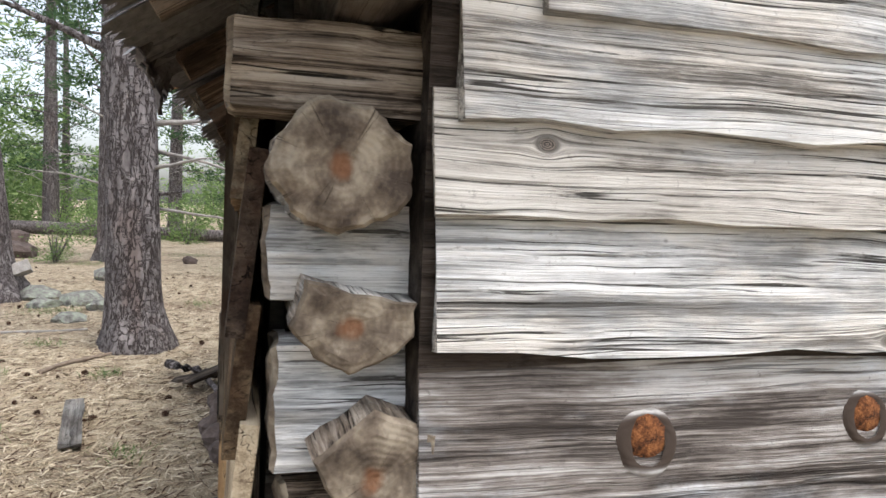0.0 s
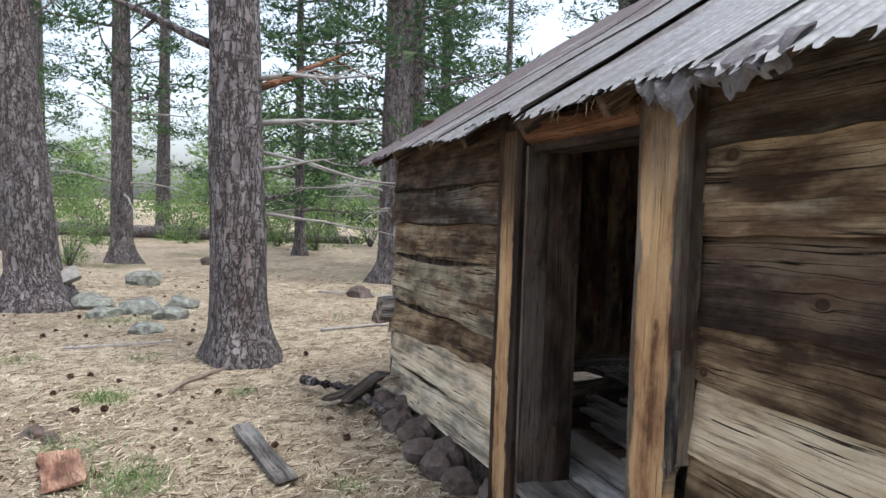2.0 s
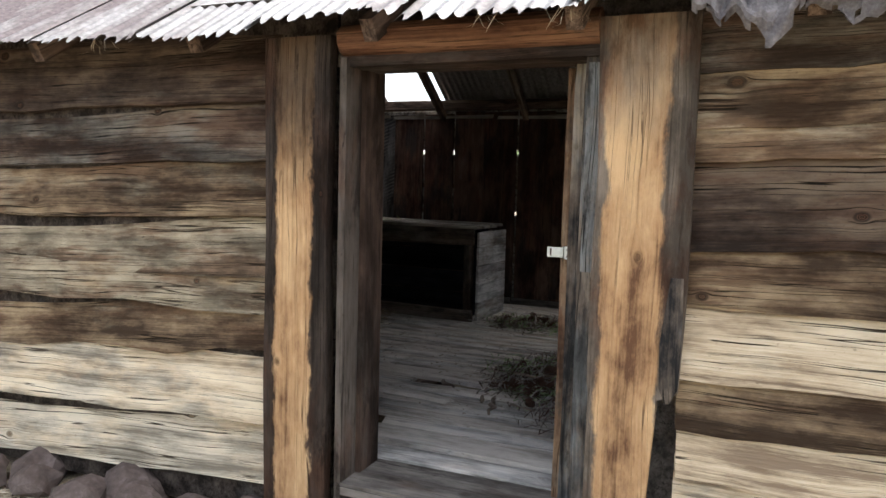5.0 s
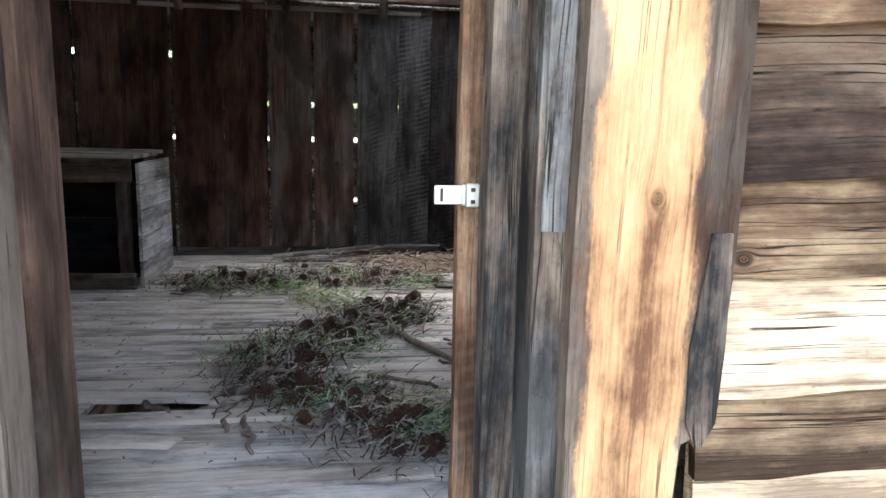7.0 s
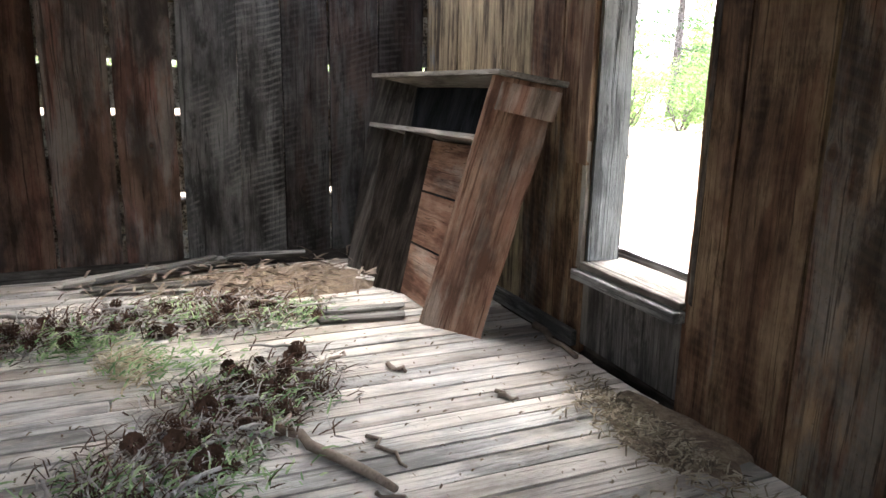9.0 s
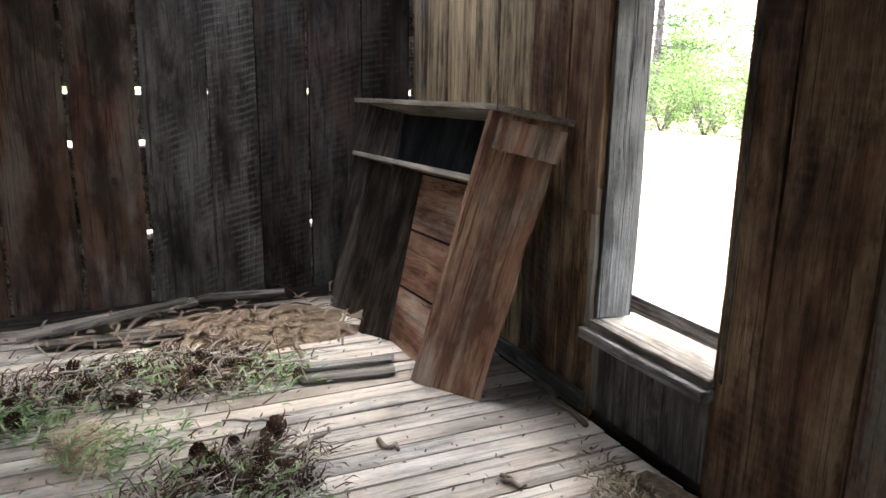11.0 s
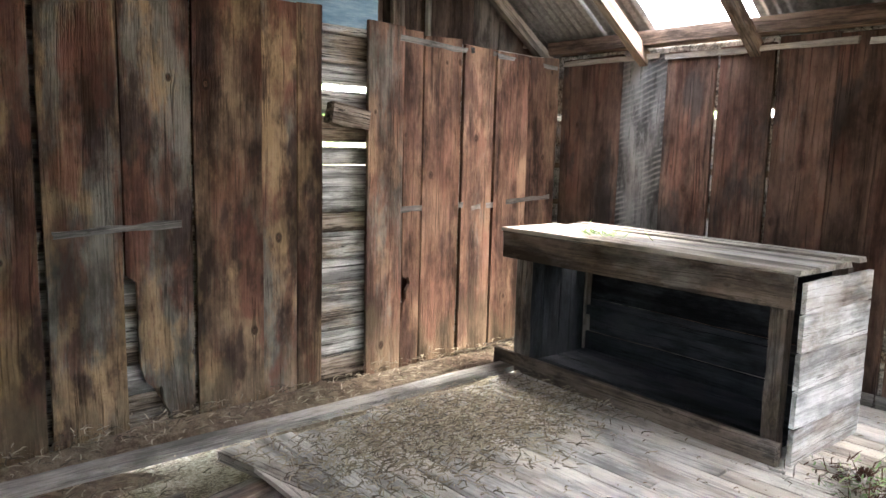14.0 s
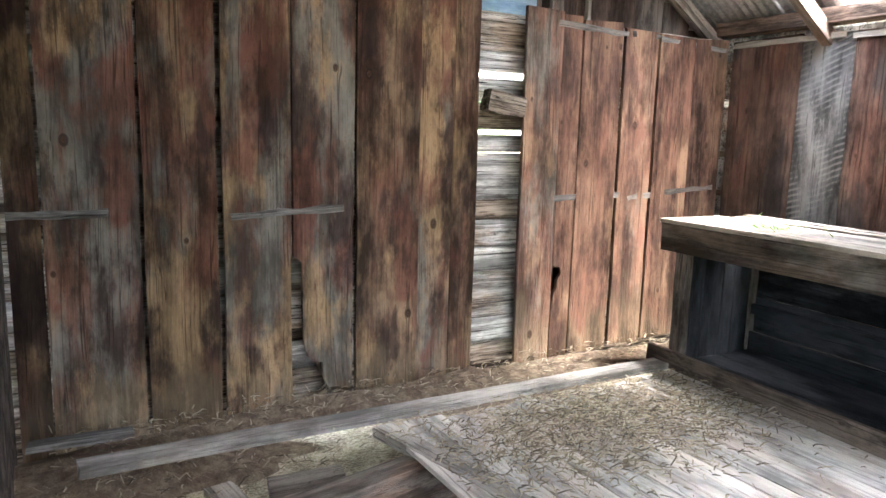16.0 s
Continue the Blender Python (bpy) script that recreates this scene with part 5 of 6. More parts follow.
bar(bench, "bottom_rail", (BX0 - 0.03, BY1 + 0.03, FLOOR + 0.002), (BX0 - 0.03, BY0, FLOOR + 0.002), UP, 0.105, 0.028, M_DESK)
for y, lean in ((6.46, 0.0), (4.885, 0.0)):
    bar(bench, "leg", (BX0 + 0.016, y + 0.07, FLOOR), (BX0 + 0.016, y + 0.07 - lean, 1.02), (0, -1, 0), 0.075, 0.06, M_DESK)
for y in (6.46, 4.885):
    bar(bench, "leg", (BX1 - 0.07, y + 0.07, FLOOR), (BX1 - 0.07, y + 0.07, 1.15), (0, -1, 0), 0.07, 0.06, M_DESK)
# inside rails: their near-black colour is the shade under the bench top
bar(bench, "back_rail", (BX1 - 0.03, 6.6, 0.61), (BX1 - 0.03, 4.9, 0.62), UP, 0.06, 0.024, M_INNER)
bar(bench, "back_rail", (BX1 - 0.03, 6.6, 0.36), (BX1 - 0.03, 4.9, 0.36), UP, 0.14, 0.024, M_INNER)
for k in range(5):
    z0 = FLOOR + 0.01 + 0.165 * k
    bar(bench, "end_board", (BX0 - 0.012, BY0 - 0.022, z0), (BX1, BY0 - 0.022, z0), UP, min(0.16, BZ - 0.05 - z0), 0.022, M_WHITE, seg=5, wob=0.004)
# inner end boards keep the bench's shade in their near-black colour
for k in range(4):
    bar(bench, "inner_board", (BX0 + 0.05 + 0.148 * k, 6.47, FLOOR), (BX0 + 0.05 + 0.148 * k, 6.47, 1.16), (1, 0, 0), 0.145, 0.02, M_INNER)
# added dark boards that stand for the shade behind the open front
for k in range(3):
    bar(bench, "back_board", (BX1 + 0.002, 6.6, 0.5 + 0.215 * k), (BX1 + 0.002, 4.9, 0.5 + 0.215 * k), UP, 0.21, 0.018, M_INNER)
# bottom boards, near-black in place of the shade on the floor
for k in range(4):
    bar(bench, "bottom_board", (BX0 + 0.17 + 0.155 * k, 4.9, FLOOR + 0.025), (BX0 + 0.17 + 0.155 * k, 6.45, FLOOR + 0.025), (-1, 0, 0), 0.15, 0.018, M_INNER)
bench.matrix_basis = pose(3.28, 4.82, FLOOR, 0, 0, -3)

# ---- the cabinet leaning on the south wall ----
cab = tagged(empty("shelf_cabinet", pose(3.5, 2.35, FLOOR)), "red-brown wooden shelf cabinet leaning against the wall, open-fronted", "cabinet")
CO = Vector((3.06, 2.435, FLOOR))
CU, CV, CW = Vector((1.19, 0.04, 0)), Vector((-0.01, -0.36, 1.2)), Vector((-0.28, -0.17, -0.05))


def cpt(u, v, w):
    """A place in the cabinet: u across from the open end, v up, w back."""
    return CO + CU * u + CV * v + CW * w + Vector((0.16 * u * v, 0.12 * u * v, -0.02 * u * v))


def cab_panel(name, u0, u1, v0, v1, w0, w1, mat, label="", seg=1, jag=0.0):
    vs = []
    for i in range(seg + 1):
        v = v0 + (v1 - v0) * i / seg
        j = RNG.uniform(-jag, jag) if jag else 0.0
        vs += [cpt(u0, v, w0), cpt(u1, v, w0), cpt(u1, v, w1 + j), cpt(u0, v, w1 + j)]
    fs = []
    for i in range(seg):
        for k in range(4):
            fs.append((4 * i + k, 4 * i + (k + 1) % 4, 4 * i + 4 + (k + 1) % 4, 4 * i + 4 + k))
    fs += [(3, 2, 1, 0), tuple(4 * seg + k for k in range(4))]
    # local axes along the longer direction, so that the grain runs with it
    up = v1 - v0 > u1 - u0
    m = basis(vs[0], CV if up else CU, CW if w1 - w0 > 0.2 else (CU if up else CV))
    inv = m.inverted()
    return put(name, raw(name, [tuple(inv @ v) for v in vs], fs), mat, cab, m, label)


cab_panel("side_panel", 0.0, 0.024, 0.0, 0.985, 0.0, 1.0, M_SHELF, "red-brown side panel with a split edge", 9, 0.03)
# far side darker than the near one: inner shade put into its colour
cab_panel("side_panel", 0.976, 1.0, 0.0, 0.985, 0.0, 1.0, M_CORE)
cab_panel("top_panel", -0.03, 1.02, 0.985, 1.005, -0.06, 1.04, M_TOP, "grey top board")
cab_panel("shelf_board", 0.025, 0.975, 0.735, 0.755, -0.03, 0.98, M_TOP)
# dividers and back: the cabinet's inner shade painted as dark wood
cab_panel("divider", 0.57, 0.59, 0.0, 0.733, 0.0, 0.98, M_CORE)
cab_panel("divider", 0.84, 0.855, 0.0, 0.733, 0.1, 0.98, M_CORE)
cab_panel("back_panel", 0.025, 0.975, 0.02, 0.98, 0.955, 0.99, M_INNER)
for v0 in (0.03, 0.265, 0.5):
    cab_panel("inner_panel", 0.03, 0.567, v0, v0 + 0.225, 0.55, 0.6, M_SHELF)
    # the shade in this open compartment is put into near-black panels
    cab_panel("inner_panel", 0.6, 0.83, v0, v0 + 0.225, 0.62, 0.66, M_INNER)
cab_panel("cleat", -0.02, -0.001, 0.86, 0.965, 0.12, 1.02, M_SHELF)

# ---- loose boards over the broken floor ----
rail = tagged(empty("loose_plank", pose(1.8, 6.5, FLOOR)), "long pale loose plank lying along the wall's foot", "plank", "loose planks")
bar(rail, "board", (0.3, 6.58, FLOOR + 0.006), (3.32, 6.54, FLOOR + 0.006), (0, -1, 0), 0.11, -0.035, M_TOP, wob=0.008)


def loose(label, p0, p1, W, T, mat, **kw):
    p0, p1 = Vector(p0), Vector(p1)
    e = tagged(empty("loose_plank", Matrix.Translation((p0 + p1) / 2)), label, "plank", "loose planks")
    side = UP.cross(p1 - p0).normalized()
    bar(e, "board", p0, p1, side, W, T, mat, **kw)
    return e


loose("pale broken joist lying across the hole in the floor", (1.47, 6.43, 0.30), (1.68, 5.4, 0.30), 0.1, 0.045, M_TOP, wob=0.006)
loose("dark joist end beside the hole in the floor", (1.62, 6.36, 0.24), (1.85, 5.4, 0.22), 0.1, 0.06, M_RAFTER)
loose("short broken plank on the dirt by the wall", (0.12, 6.83, 0.33), (0.52, 6.78, 0.34), 0.08, 0.025, M_GREY)
loose("short dark block in the hole of the floor", (0.95, 6.25, 0.2), (1.25, 6.2, 0.22), 0.1, 0.06, M_RAFTER)
loose("pale slanting plank end by the hole", (0.72, 6.35, 0.24), (0.86, 5.7, 0.2), 0.11, 0.03, M_TOP)
for p0, p1, w in (((4.2, 4.05, 0.36), (4.35, 3.2, 0.4), 0.12), ((4.05, 3.95, 0.36), (3.9, 3.3, 0.385), 0.08), ((4.12, 3.9, 0.39), (4.36, 3.25, 0.42), 0.06), ((4.38, 3.2, 0.41), (4.25, 2.75, 0.43), 0.1), ((3.36, 3.08, 0.352), (3.28, 2.45, 0.352), 0.07), ((3.2, 2.9, 0.348), (3.15, 2.5, 0.348), 0.09)):
    loose("splintered grey floor board lying loose on the dirt", p0, p1, w, 0.016, M_GREY if w < 0.11 else M_TOP, rag=0.03)
for p0, p1, w in (((1.42, 4.02, 0.33), (1.47, 4.95, 0.34), 0.07), ((1.22, 3.6, 0.345), (1.2, 4.9, 0.33), 0.09), ((1.0, 4.1, 0.345), (1.02, 4.8, 0.35), 0.08)):
    loose("broken floor board beside the doorway gap", p0, p1, w, 0.02, M_FLOOR, rag=0.04, wob=0.01)

# the round sleeper seen in the hole
slp = tagged(empty("sleeper_log", pose(1.0, 5.9, 0.1)), "pale split sleeper log under the broken floor", "log")
put("log", log_mesh(1.15, 0.13, 11, 3, 0.1), M_RAFTER, slp, basis((0.55, 6.02, 0.14), (1, 0.12, 0.06), UP))


# ---- dirt heaps ----
def heap(name, label, cx, cy, rx, ry, h, z0, mat, seed):
    vs, fs = [], []
    n, rings = 26, 9
    for i in range(rings + 1):
        f = i / rings
        for k in range(n):
            a = 2 * math.pi * k / n
            wob = 1 + 0.35 * noise.noise((math.cos(a) * 1.4 + seed, math.sin(a) * 1.4, 0)) + 0.25 * noise.noise((math.cos(a) * 4 + seed, math.sin(a) * 4, 2))
            x, y = cx + rx * f * wob * math.cos(a), cy + ry * f * wob * math.sin(a)
            vs.append((x, y, z0 + max(-0.01, h * (1 - f * f) * (0.75 + 0.6 * noise.noise((x * 5, y * 5, seed)) + 0.5 * noise.noise((x * 17, y * 17, seed))) - (0.012 if i == rings else 0))))
    for i in range(rings):
        for k in range(n):
            a, b = i * n + k, i * n + (k + 1) % n
            fs.append((a, b, b + n, a + n))
    return tagged(put(name, raw(name, vs, fs, True), mat), label, "dirt", kind="stuff")


heap("dirt_heap", "heap of brown dirt and rotted wood on the floor", 3.98, 2.95, 0.42, 0.55, 0.06, FLOOR, M_DUFF, 3)
heap("dirt_heap", "drift of grey litter along the wall's foot", 2.3, 6.88, 2.2, 0.24, 0.1, 0.25, M_DUFF, 5)
heap("dirt_heap", "drift of grey litter along the wall's foot", 0.5, 6.72, 0.75, 0.3, 0.1, 0.2, M_DUFF, 7)
heap("dirt_heap", "litter drifted against the south wall inside", 1.75, 2.05, 0.35, 0.18, 0.03, FLOOR, M_DUFF, 9)


# ---- cones, sticks, straw ----
def cone_mesh(seed):
    r = random.Random(seed)
    L, R = 0.085, 0.038
    vs, fs = [], []
    rows = 7
    for i in range(rows):
        f = i / (rows - 1)
        rad = R * math.sin(math.pi * (0.16 + 0.76 * f)) + 0.004
        for k in range(7):
            a = 2 * math.pi * (k + 0.5 * (i % 2)) / 7
            z = L * f
            o = rad * r.uniform(0.85, 1.15)
            c, s = math.cos(a), math.sin(a)
            w = 0.4
            b = len(vs)
            vs += [(rad * 0.35 * math.cos(a - w), rad * 0.35 * math.sin(a - w), z), (rad * 0.35 * math.cos(a + w), rad * 0.35 * math.sin(a + w), z), (o * math.cos(a + w * 0.8), o * math.sin(a + w * 0.8), z + 0.012), (o * math.cos(a - w * 0.8), o * math.sin(a - w * 0.8), z + 0.012), (o * 0.9 * c, o * 0.9 * s, z + 0.004)]
            fs += [(b, b + 1, b + 2, b + 3), (b + 3, b + 2, b + 4)]
    return raw("pine_cone", vs, fs)


CONES = [cone_mesh(k) for k in range(4)]
for me in CONES:
    me.materials.append(M_CONE)
rc = random.Random(21)


def cone(x, y, z, s=1.0, inside=True):
    ob = new("pine_cone", rc.choice(CONES))
    ob.matrix_basis = Matrix.Translation((x, y, z + 0.03 * s)) @ Euler((rc.uniform(0.9, 1.9), rc.uniform(-0.4, 0.4), rc.uniform(0, 6.28))).to_matrix().to_4x4() @ Matrix.Diagonal((s, s, s, 1))
    tagged(ob, "open brown pine cone on the cabin floor" if inside else "open brown pine cone on the forest floor", "pine cone", "pine cones inside" if inside else "pine cones outside")


def along(poly, r, spread):
    k = r.randrange(len(poly) - 1)
    f = r.random()
    (x0, y0), (x1, y1) = poly[k], poly[k + 1]
    return x0 + (x1 - x0) * f + r.gauss(0, spread), y0 + (y1 - y0) * f + r.gauss(0, spread)


PILE_A = [(0.85, 3.3), (1.15, 3.45), (1.5, 3.85), (1.9, 3.8), (2.25, 3.5), (2.5, 3.3), (2.6, 3.15)]
PILE_B = [(3.25, 4.5), (3.5, 3.95), (3.55, 3.4), (3.4, 3.1)]
for k in range(105):
    x, y = along(PILE_A, rc, 0.11)
    cone(x, y, FLOOR + rc.uniform(-0.008, 0.03), rc.uniform(0.5, 0.9))
for k in range(75):
    x, y = along(PILE_B, rc, 0.13)
    cone(min(x, 4.2), y, FLOOR + rc.uniform(-0.008, 0.02), rc.uniform(0.5, 0.85))
for k in range(90):
    d = 2.5 + 14 * rc.random() ** 1.6
    x, y = rc.uniform(-3.6, -0.6) * (1 if d < 6 else 1.6), 3.0 + d
    if math.hypot(x + 1.42, y - 8.75) > 0.6 and not (x > -0.35 and y < 7.4):
        cone(x, y, ground_height(x, y) - 0.012, rc.uniform(0.4, 0.75), False)


def stick(x0, y0, x1, y1, z, rad, label="grey dead stick lying on the boards", bend=0.05, mat=None, zs=None):
    vs, fs = [], []
    n = 6
    p = [(x0 + (x1 - x0) * i / n + rc.uniform(-1, 1) * bend * 0.4, y0 + (y1 - y0) * i / n + rc.uniform(-1, 1) * bend * 0.4, (zs or (lambda f: z))(i / n) + rad * (1 - 0.3 * i / n)) for i in range(n + 1)]
    tube_into(vs, fs, p, [rad * (1 - 0.35 * i / n) * rc.uniform(0.85, 1.15) for i in range(n + 1)], 7)
    tagged(put("stick", raw("stick", vs, fs, True), mat or M_STICK), label, "stick", "sticks")


for a in ((2.2, 3.27, 1.74, 3.02, 0.02), (1.55, 3.42, 1.42, 3.13, 0.012), (2.22, 2.46, 2.15, 2.42, 0.01), (2.6, 2.76, 2.53, 2.7, 0.012), (2.8, 1.95, 2.42, 1.97, 0.018), (1.28, 4.0, 1.03, 3.93, 0.014), (1.15, 3.9, 0.88, 3.83, 0.013), (1.3, 4.3, 1.15, 4.1, 0.014), (3.6, 3.0, 3.35, 2.95, 0.015), (3.8, 2.8, 3.4, 2.85, 0.015), (2.05, 3.0, 1.85, 2.95, 0.008), (1.75, 3.1, 1.6, 2.9, 0.008)):
    stick(a[0], a[1], a[2], a[3], FLOOR, a[4])
for k in range(190):
    x, y = along(PILE_A if k % 2 else PILE_B, rc, 0.13)
    a = rc.uniform(0, 6.28)
    L = rc.uniform(0.06, 0.22)
    stick(x, y, min(4.3, x + L * math.cos(a)), y + L * math.sin(a), FLOOR + rc.uniform(0, 0.06), rc.uniform(0.003, 0.01), "bleached twig in the litter heap", 0.03, M_DEAD if k % 3 else M_STICK)


def blades(name, label, spots, L, w, mat, lift=0.0, seed=1, flat=0.15):
    """Thin blades or needles lying about, one mesh."""
    r = random.Random(seed)
    vs, fs = [], []
    for x, y, z in spots:
        a = r.uniform(0, 6.28)
        l = L * r.uniform(0.5, 1.4)
        dx, dy, dz = math.cos(a) * l, math.sin(a) * l, abs(r.gauss(0, flat)) * l + lift * l
        sx, sy = -math.sin(a) * w, math.cos(a) * w
        b = len(vs)
        k = r.uniform(-0.2, 0.2) * l
        mx, my, mz = x + dx * 0.5 - math.sin(a) * k, y + dy * 0.5 + math.cos(a) * k, z + dz * 0.75 + 0.002
        vs += [(x - sx, y - sy, z), (x + sx, y + sy, z + w), (mx + sx, my + sy, mz + w), (mx - sx, my - sy, mz), (x + dx, y + dy, z + dz)]
        fs += [(b, b + 1, b + 2, b + 3), (b + 3, b + 2, b + 4)]
    return tagged(put(name, raw(name, vs, fs), mat), label, "litter", kind="stuff")


rs = random.Random(31)
spots = [(rs.gauss(2.45, 0.48), rs.gauss(6.0, 0.24), FLOOR + 0.002 + rs.random() * 0.025) for _ in range(7000)]
spots += [(rs.uniform(0.2, 4.0), rs.gauss(6.85, 0.1), 0.33 + rs.random() * 0.02) for _ in range(1300)]
spots += [(rs.uniform(0.15, 1.3), rs.gauss(6.45, 0.16), 0.28 + rs.random() * 0.02) for _ in range(350)]
spots += [(1.75 + rs.gauss(0, 0.2), 2.06 + abs(rs.gauss(0, 0.1)), FLOOR + 0.01 + rs.random() * 0.02) for _ in range(1400)]
spots = [p for p in spots if p[1] < 7.08 and (p[0] > 1.55 or p[1] > 6.2 or p[1] < 3)]
blades("straw_litter", "dry straw and needles strewn on the boards", spots, 0.055, 0.0028, M_CHAFF, seed=4)
spots = [(*along(PILE_A, rs, 0.13), FLOOR + rs.random() * 0.045) for _ in range(6500)] + [(*along(PILE_B, rs, 0.14), FLOOR + rs.random() * 0.045) for _ in range(5000)]
blades("needle_litter", "brown needles and twigs in the litter heap", [p for p in spots[::2] if p[0] < 4.3], 0.07, 0.0026, M_CONE, 0.1, 6, 0.3)
blades("needle_litter", "bleached pale needles and splinters in the litter heap", [p for p in spots[1::3] if p[0] < 4.3], 0.07, 0.003, M_DEAD, 0.1, 7, 0.3)
spots = []
for cx, cy, n in ((1.05, 3.25, 130), (1.3, 3.6, 90), (1.85, 3.85, 110), (2.0, 3.5, 60), (2.5, 3.3, 120), (2.9, 3.62, 60), (3.3, 3.95, 120), (3.5, 3.5, 100), (3.35, 3.05, 70), (3.35, 4.4, 70), (0.95, 3.05, 60)):
    spots += [(cx + rs.gauss(0, 0.12), cy + rs.gauss(0, 0.12), FLOOR + rs.random() * 0.05) for _ in range(n * 5)]
blades("green_needle_litter", "green pine needle sprigs in the litter heap", spots, 0.055, 0.0034, M_SPRIG, 0.05, 8, 0.22)
spots = [(1.15 + rs.gauss(0, 0.07), 3.32 + rs.gauss(0, 0.07), FLOOR + 0.02 + rs.random() * 0.03) for _ in range(420)] + [(2.95 + rs.gauss(0, 0.1), 3.75 + rs.gauss(0, 0.05), FLOOR + rs.random() * 0.01) for _ in range(300)]
blades("yellow_needle_litter", "yellowed pine needle tufts on the floor", spots, 0.09, 0.003, M_STRAW, 0.05, 9)
# rotted splinters over the dirt by the back wall
spots = [(min(4.4, rs.gauss(3.95, 0.2)), rs.gauss(3.05, 0.36), FLOOR + 0.02 + rs.random() * 0.05) for _ in range(300)]
blades("splinter_litter", "splintered rotten wood on the dirt by the wall", [p for p in spots if p[1] > 2.45], 0.13, 0.006, M_STICK, 0.05, 11, 0.15)
# crumbs over the boards
spots = [(rs.uniform(0.8, 4.3), rs.uniform(2.0, 6.3), FLOOR + 0.001) for _ in range(1500)]
blades("floor_crumbs", "small crumbs and needle bits on the boards", [p for p in spots if not (p[0] < 1.5 and p[1] > 5)], 0.02, 0.003, M_DUFF, 0.1, 12)
# sprigs and dry grass on the bench top
spots = [(3.58 + rs.gauss(0, 0.05), 6.05 + rs.gauss(0, 0.1), BZ + 0.002) for _ in range(70)]
blades("green_needle_litter", "green sprig lying on the bench top", spots, 0.1, 0.002, M_TUFT, 0.2, 14)

# ---- by the front wall outside ----
def rock(x, y, z, s, seed, mat, label, flat=0.75):
    r = random.Random(seed)
    bm = bmesh.new()
    bmesh.ops.create_icosphere(bm, subdivisions=2, radius=1)
    for v in bm.verts:
        d = 1 + 0.5 * noise.noise(v.co * 0.9 + Vector((seed, 0, 0))) + 0.3 * noise.noise(v.co * 2.2 + Vector((0, seed, 0)))
        v.co = Vector((v.co.x * s * d, v.co.y * s * d * 0.85, v.co.z * s * d * flat))
    ob = part("rock", bm, mat, None, "", pose(x, y, z, r.uniform(-15, 15), r.uniform(-15, 15), r.uniform(0, 360)))
    tagged(ob, label, "rock", "rocks")


for k, (x, y, s) in enumerate(((-0.27, 6.75, 0.13), (-0.3, 6.45, 0.15), (-0.33, 6.1, 0.16), (-0.3, 5.75, 0.17), (-0.34, 5.42, 0.18), (-0.28, 5.1, 0.16), (-0.24, 4.85, 0.13), (-0.18, 5.9, 0.14), (-0.16, 5.25, 0.16), (-0.16, 6.5, 0.13), (-0.2, 2.6, 0.14), (-0.2, 2.2, 0.15), (-0.2, 3.3, 0.13), (-0.2, 3.9, 0.12), (-0.12, 4.6, 0.13))):
    rock(x, y, 0.02 + s * 0.25, s * rc.uniform(0.7, 1.05), 100 + k, M_ROCK, "dark brown foundation rock by the cabin wall")
for k, (x, y, s) in enumerate(((-2.75, 12.4, 0.5), (-2.55, 10.6, 0.3), (-3.5, 13.0, 0.45), (-2.2, 12.9, 0.4), (-3.2, 12.0, 0.3), (-2.3, 11.7, 0.35), (-3.1, 16.5, 0.5))):
    rock(x, y, s * 0.1, s * 0.75, 130 + k, M_LICHEN, "pale green lichened rock in dry needles", 0.55)
for k, (x, y, s) in enumerate(((0.7, 11.2, 0.2), (0.9, 13.8, 0.25), (-2.9, 6.45, 0.09), (-2.75, 6.3, 0.07), (3.8, 15.5, 0.4), (4.5, 22, 0.5), (-6.5, 22, 0.5), (-8, 26, 0.6), (-1.9, 21, 0.2))):
    rock(x, y, s * 0.2, s, 150 + k, M_ROCK, "brown rock on the forest floor")

for p0, p1, w, lab in (((-1.55, 6.25, 0.03), (-1.32, 5.1, 0.03), 0.15, "old brown plank half sunk in straw"), ((-2.75, 5.9, 0.03), (-2.6, 5.3, 0.03), 0.24, "short weathered reddish plank on the ground"), ((-0.75, 6.75, 0.06), (-0.3, 6.95, 0.1), 0.1, "dark rotten plank against the rocks"), ((-0.6, 6.5, 0.1), (-0.1, 7.3, 0.14), 0.12, "dark rotten plank against the rocks")):
    loose(lab, p0, p1, w, 0.03, M_SHELF if "reddish" in lab else M_GREY if "sunk" in lab else M_CORE, wob=0.012, rag=0.04)
stick(-2.05, 7.45, -1.55, 8.45, 0.0, 0.025, "grey crooked dead branch on the ground", 0.12, M_STICK)
stick(-0.9, 7.4, -0.35, 6.85, 0.05, 0.05, "dark fallen branch by the cabin corner", 0.05, M_BARK)
stick(-0.55, 7.0, -0.35, 6.2, 0.06, 0.035, "dark fallen branch by the cabin corner", 0.05, M_BARK)
stick(-3.3, 9.6, -2.2, 9.9, 0.0, 0.02, "grey dead branch on the ground", 0.1, M_DEAD)
stick(-0.3, 10.4, 0.9, 10.9, 0.0, 0.025, "grey dead branch on the ground", 0.1, M_DEAD)
stick(0.2, 14.6, 2.0, 13.6, 0.0, 0.03, "grey dead branch on the ground", 0.1, M_DEAD)
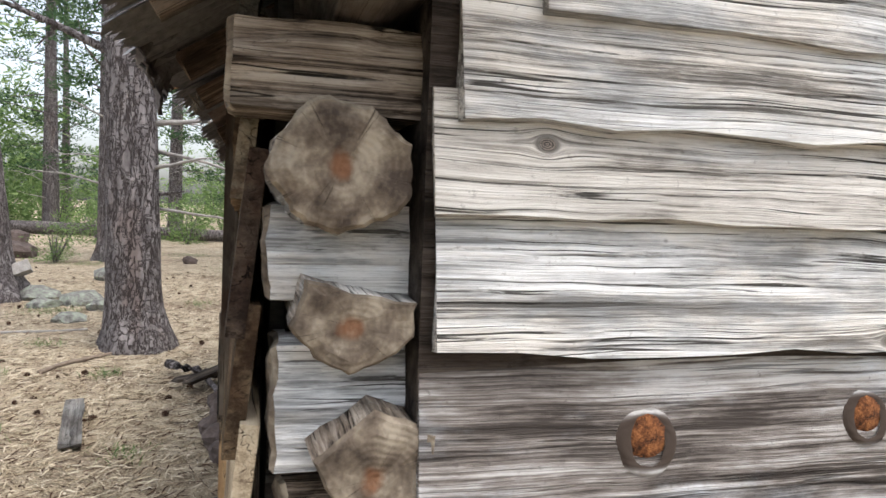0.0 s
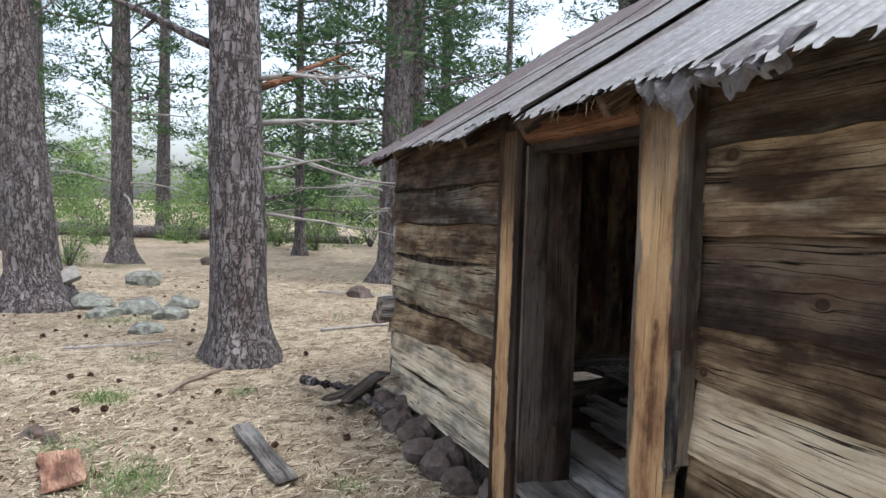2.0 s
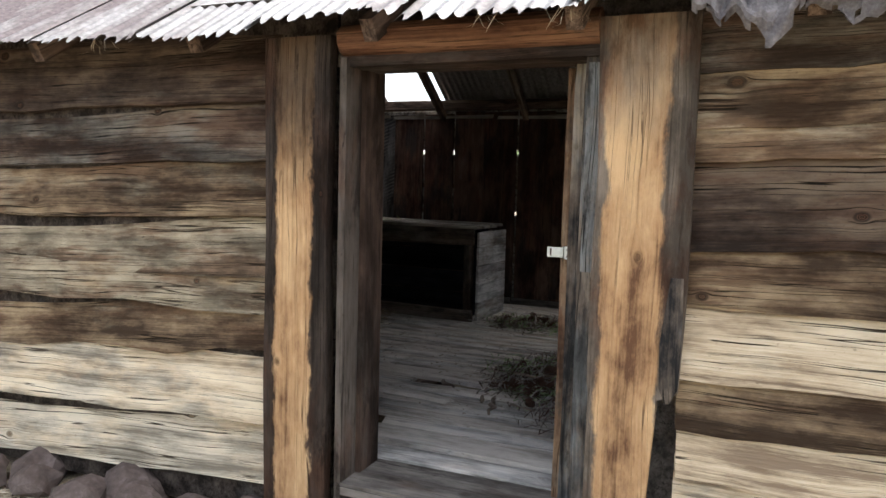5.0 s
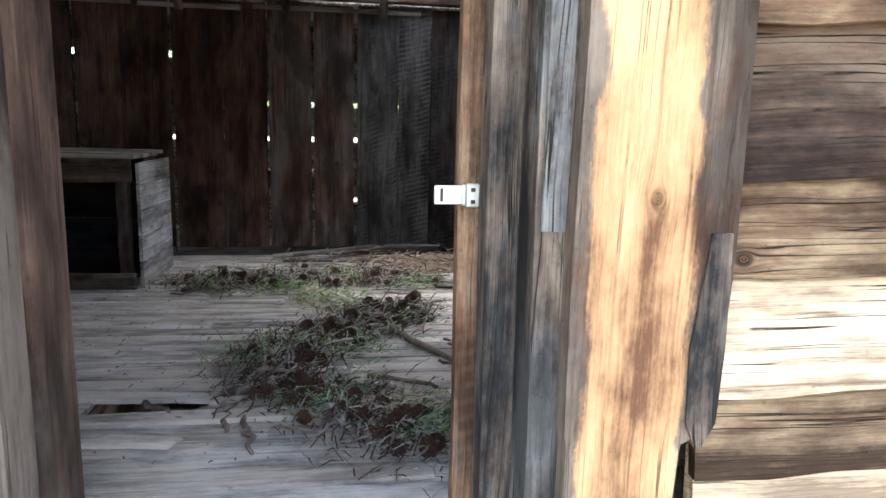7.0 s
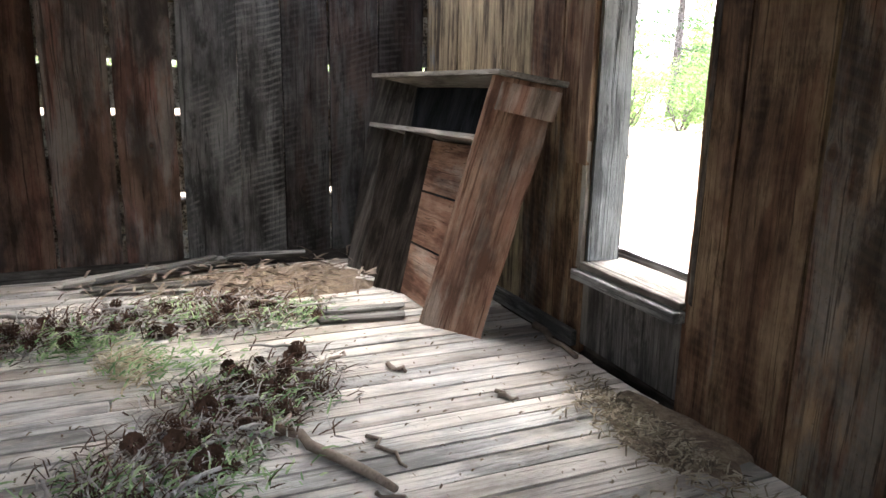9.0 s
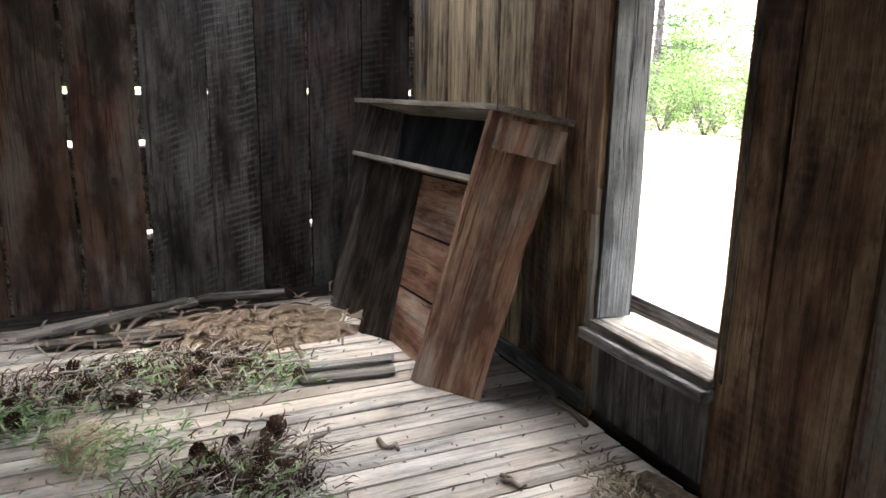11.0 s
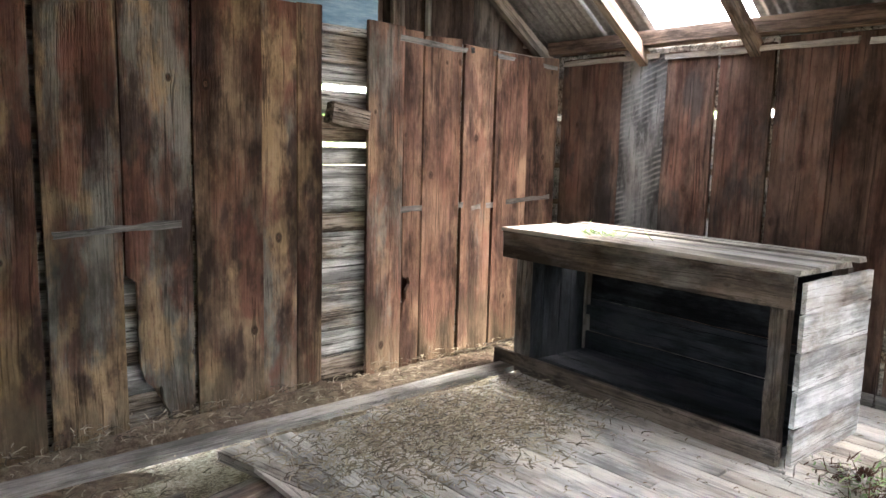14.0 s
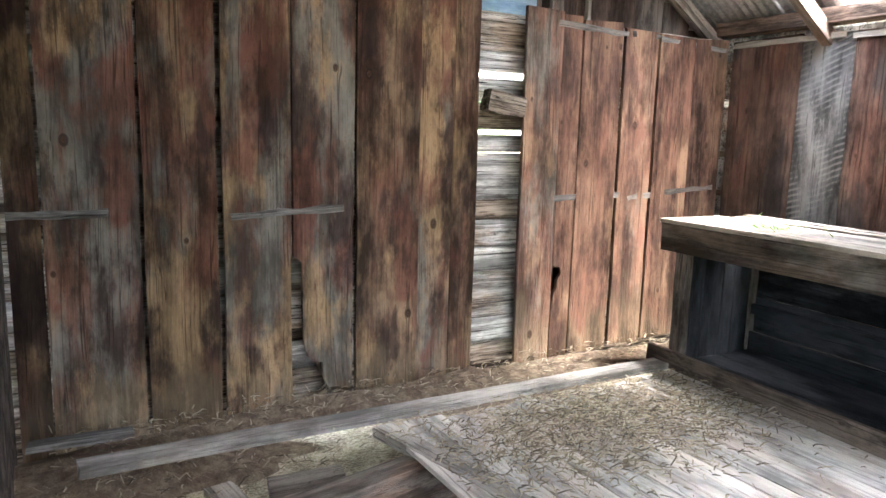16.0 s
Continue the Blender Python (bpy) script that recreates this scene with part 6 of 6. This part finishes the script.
# weathered slab leaning at the foot of the second pine
slabw = tagged(empty("wood_slab", pose(-4.3, 13.2, 0)), "grey weathered slab of wood leaning on a pine", "wood slab")
put("slab", log_mesh(1.1, 0.24, 10, 3, 0.15, 0.55), M_DEAD, slabw, basis((-4.75, 13.0, 0.12), (1, 0.25, 0.42), UP))

# dry grass, straw and green tufts outside
rg = random.Random(77)


def outdoors(n, ymax=16.0):
    out = []
    while len(out) < n:
        d = rg.random() ** 1.5
        y = 2.0 + d * ymax
        x = rg.uniform(-4.2 - 0.35 * d * ymax, 0.2 + 0.35 * d * ymax)
        if (x > -0.17 and y < 7.4) or math.hypot(x + 1.42, y - 8.75) < 0.4:
            continue
        out.append((x, y, ground_height(x, y) + 0.002))
    return out


blades("straw_cover", "dry straw and needles covering the ground", outdoors(42000), 0.1, 0.0032, M_STRAW, 0.03, 21, 0.12)
blades("needle_cover", "brown fallen needles and twigs on the ground", outdoors(14000), 0.09, 0.0035, M_CONE, 0.02, 22, 0.1)
chips = outdoors(7000)
blades("bark_chips", "pale chips and bark flakes on the ground", chips, 0.022, 0.008, M_STRAW, 0.05, 23)
spots = []
for x, y, n, s in ((-2.15, 5.4, 420, 0.15), (-2.6, 7.4, 240, 0.12), (-2.6, 6.05, 160, 0.16), (-2.54, 7.3, 90, 0.1), (-1.45, 7.35, 80, 0.08), (-2.95, 11.4, 200, 0.22), (-2.4, 8.9, 60, 0.1), (-4.4, 20, 300, 0.4), (0.2, 11.5, 60, 0.15), (-0.9, 5.0, 60, 0.08), (1.0, 14.0, 120, 0.2), (-3.6, 9.0, 80, 0.12), (-1.0, 12.5, 90, 0.15), (-6.2, 17.5, 200, 0.3), (-0.6, 19, 200, 0.4), (-2.2, 24, 260, 0.5)):
    spots += [(x + rg.gauss(0, s), y + rg.gauss(0, s), ground_height(x, y)) for _ in range(n)]
blades("green_tufts", "small green tufts of grass in the straw", spots, 0.07, 0.0022, M_TUFT, 0.45, 25, 0.4)
# straw caught under the eave
for y in (3.22, 3.5, 5.2):
    spots = [(-0.37 + rg.gauss(0, 0.015), y + rg.gauss(0, 0.03), 2.12 + rg.gauss(0, 0.01)) for _ in range(9)]
    blades("eave_straw", "dry straw hanging from the ragged eave", spots, 0.07, 0.0011, M_STRAW, -0.9, 40)
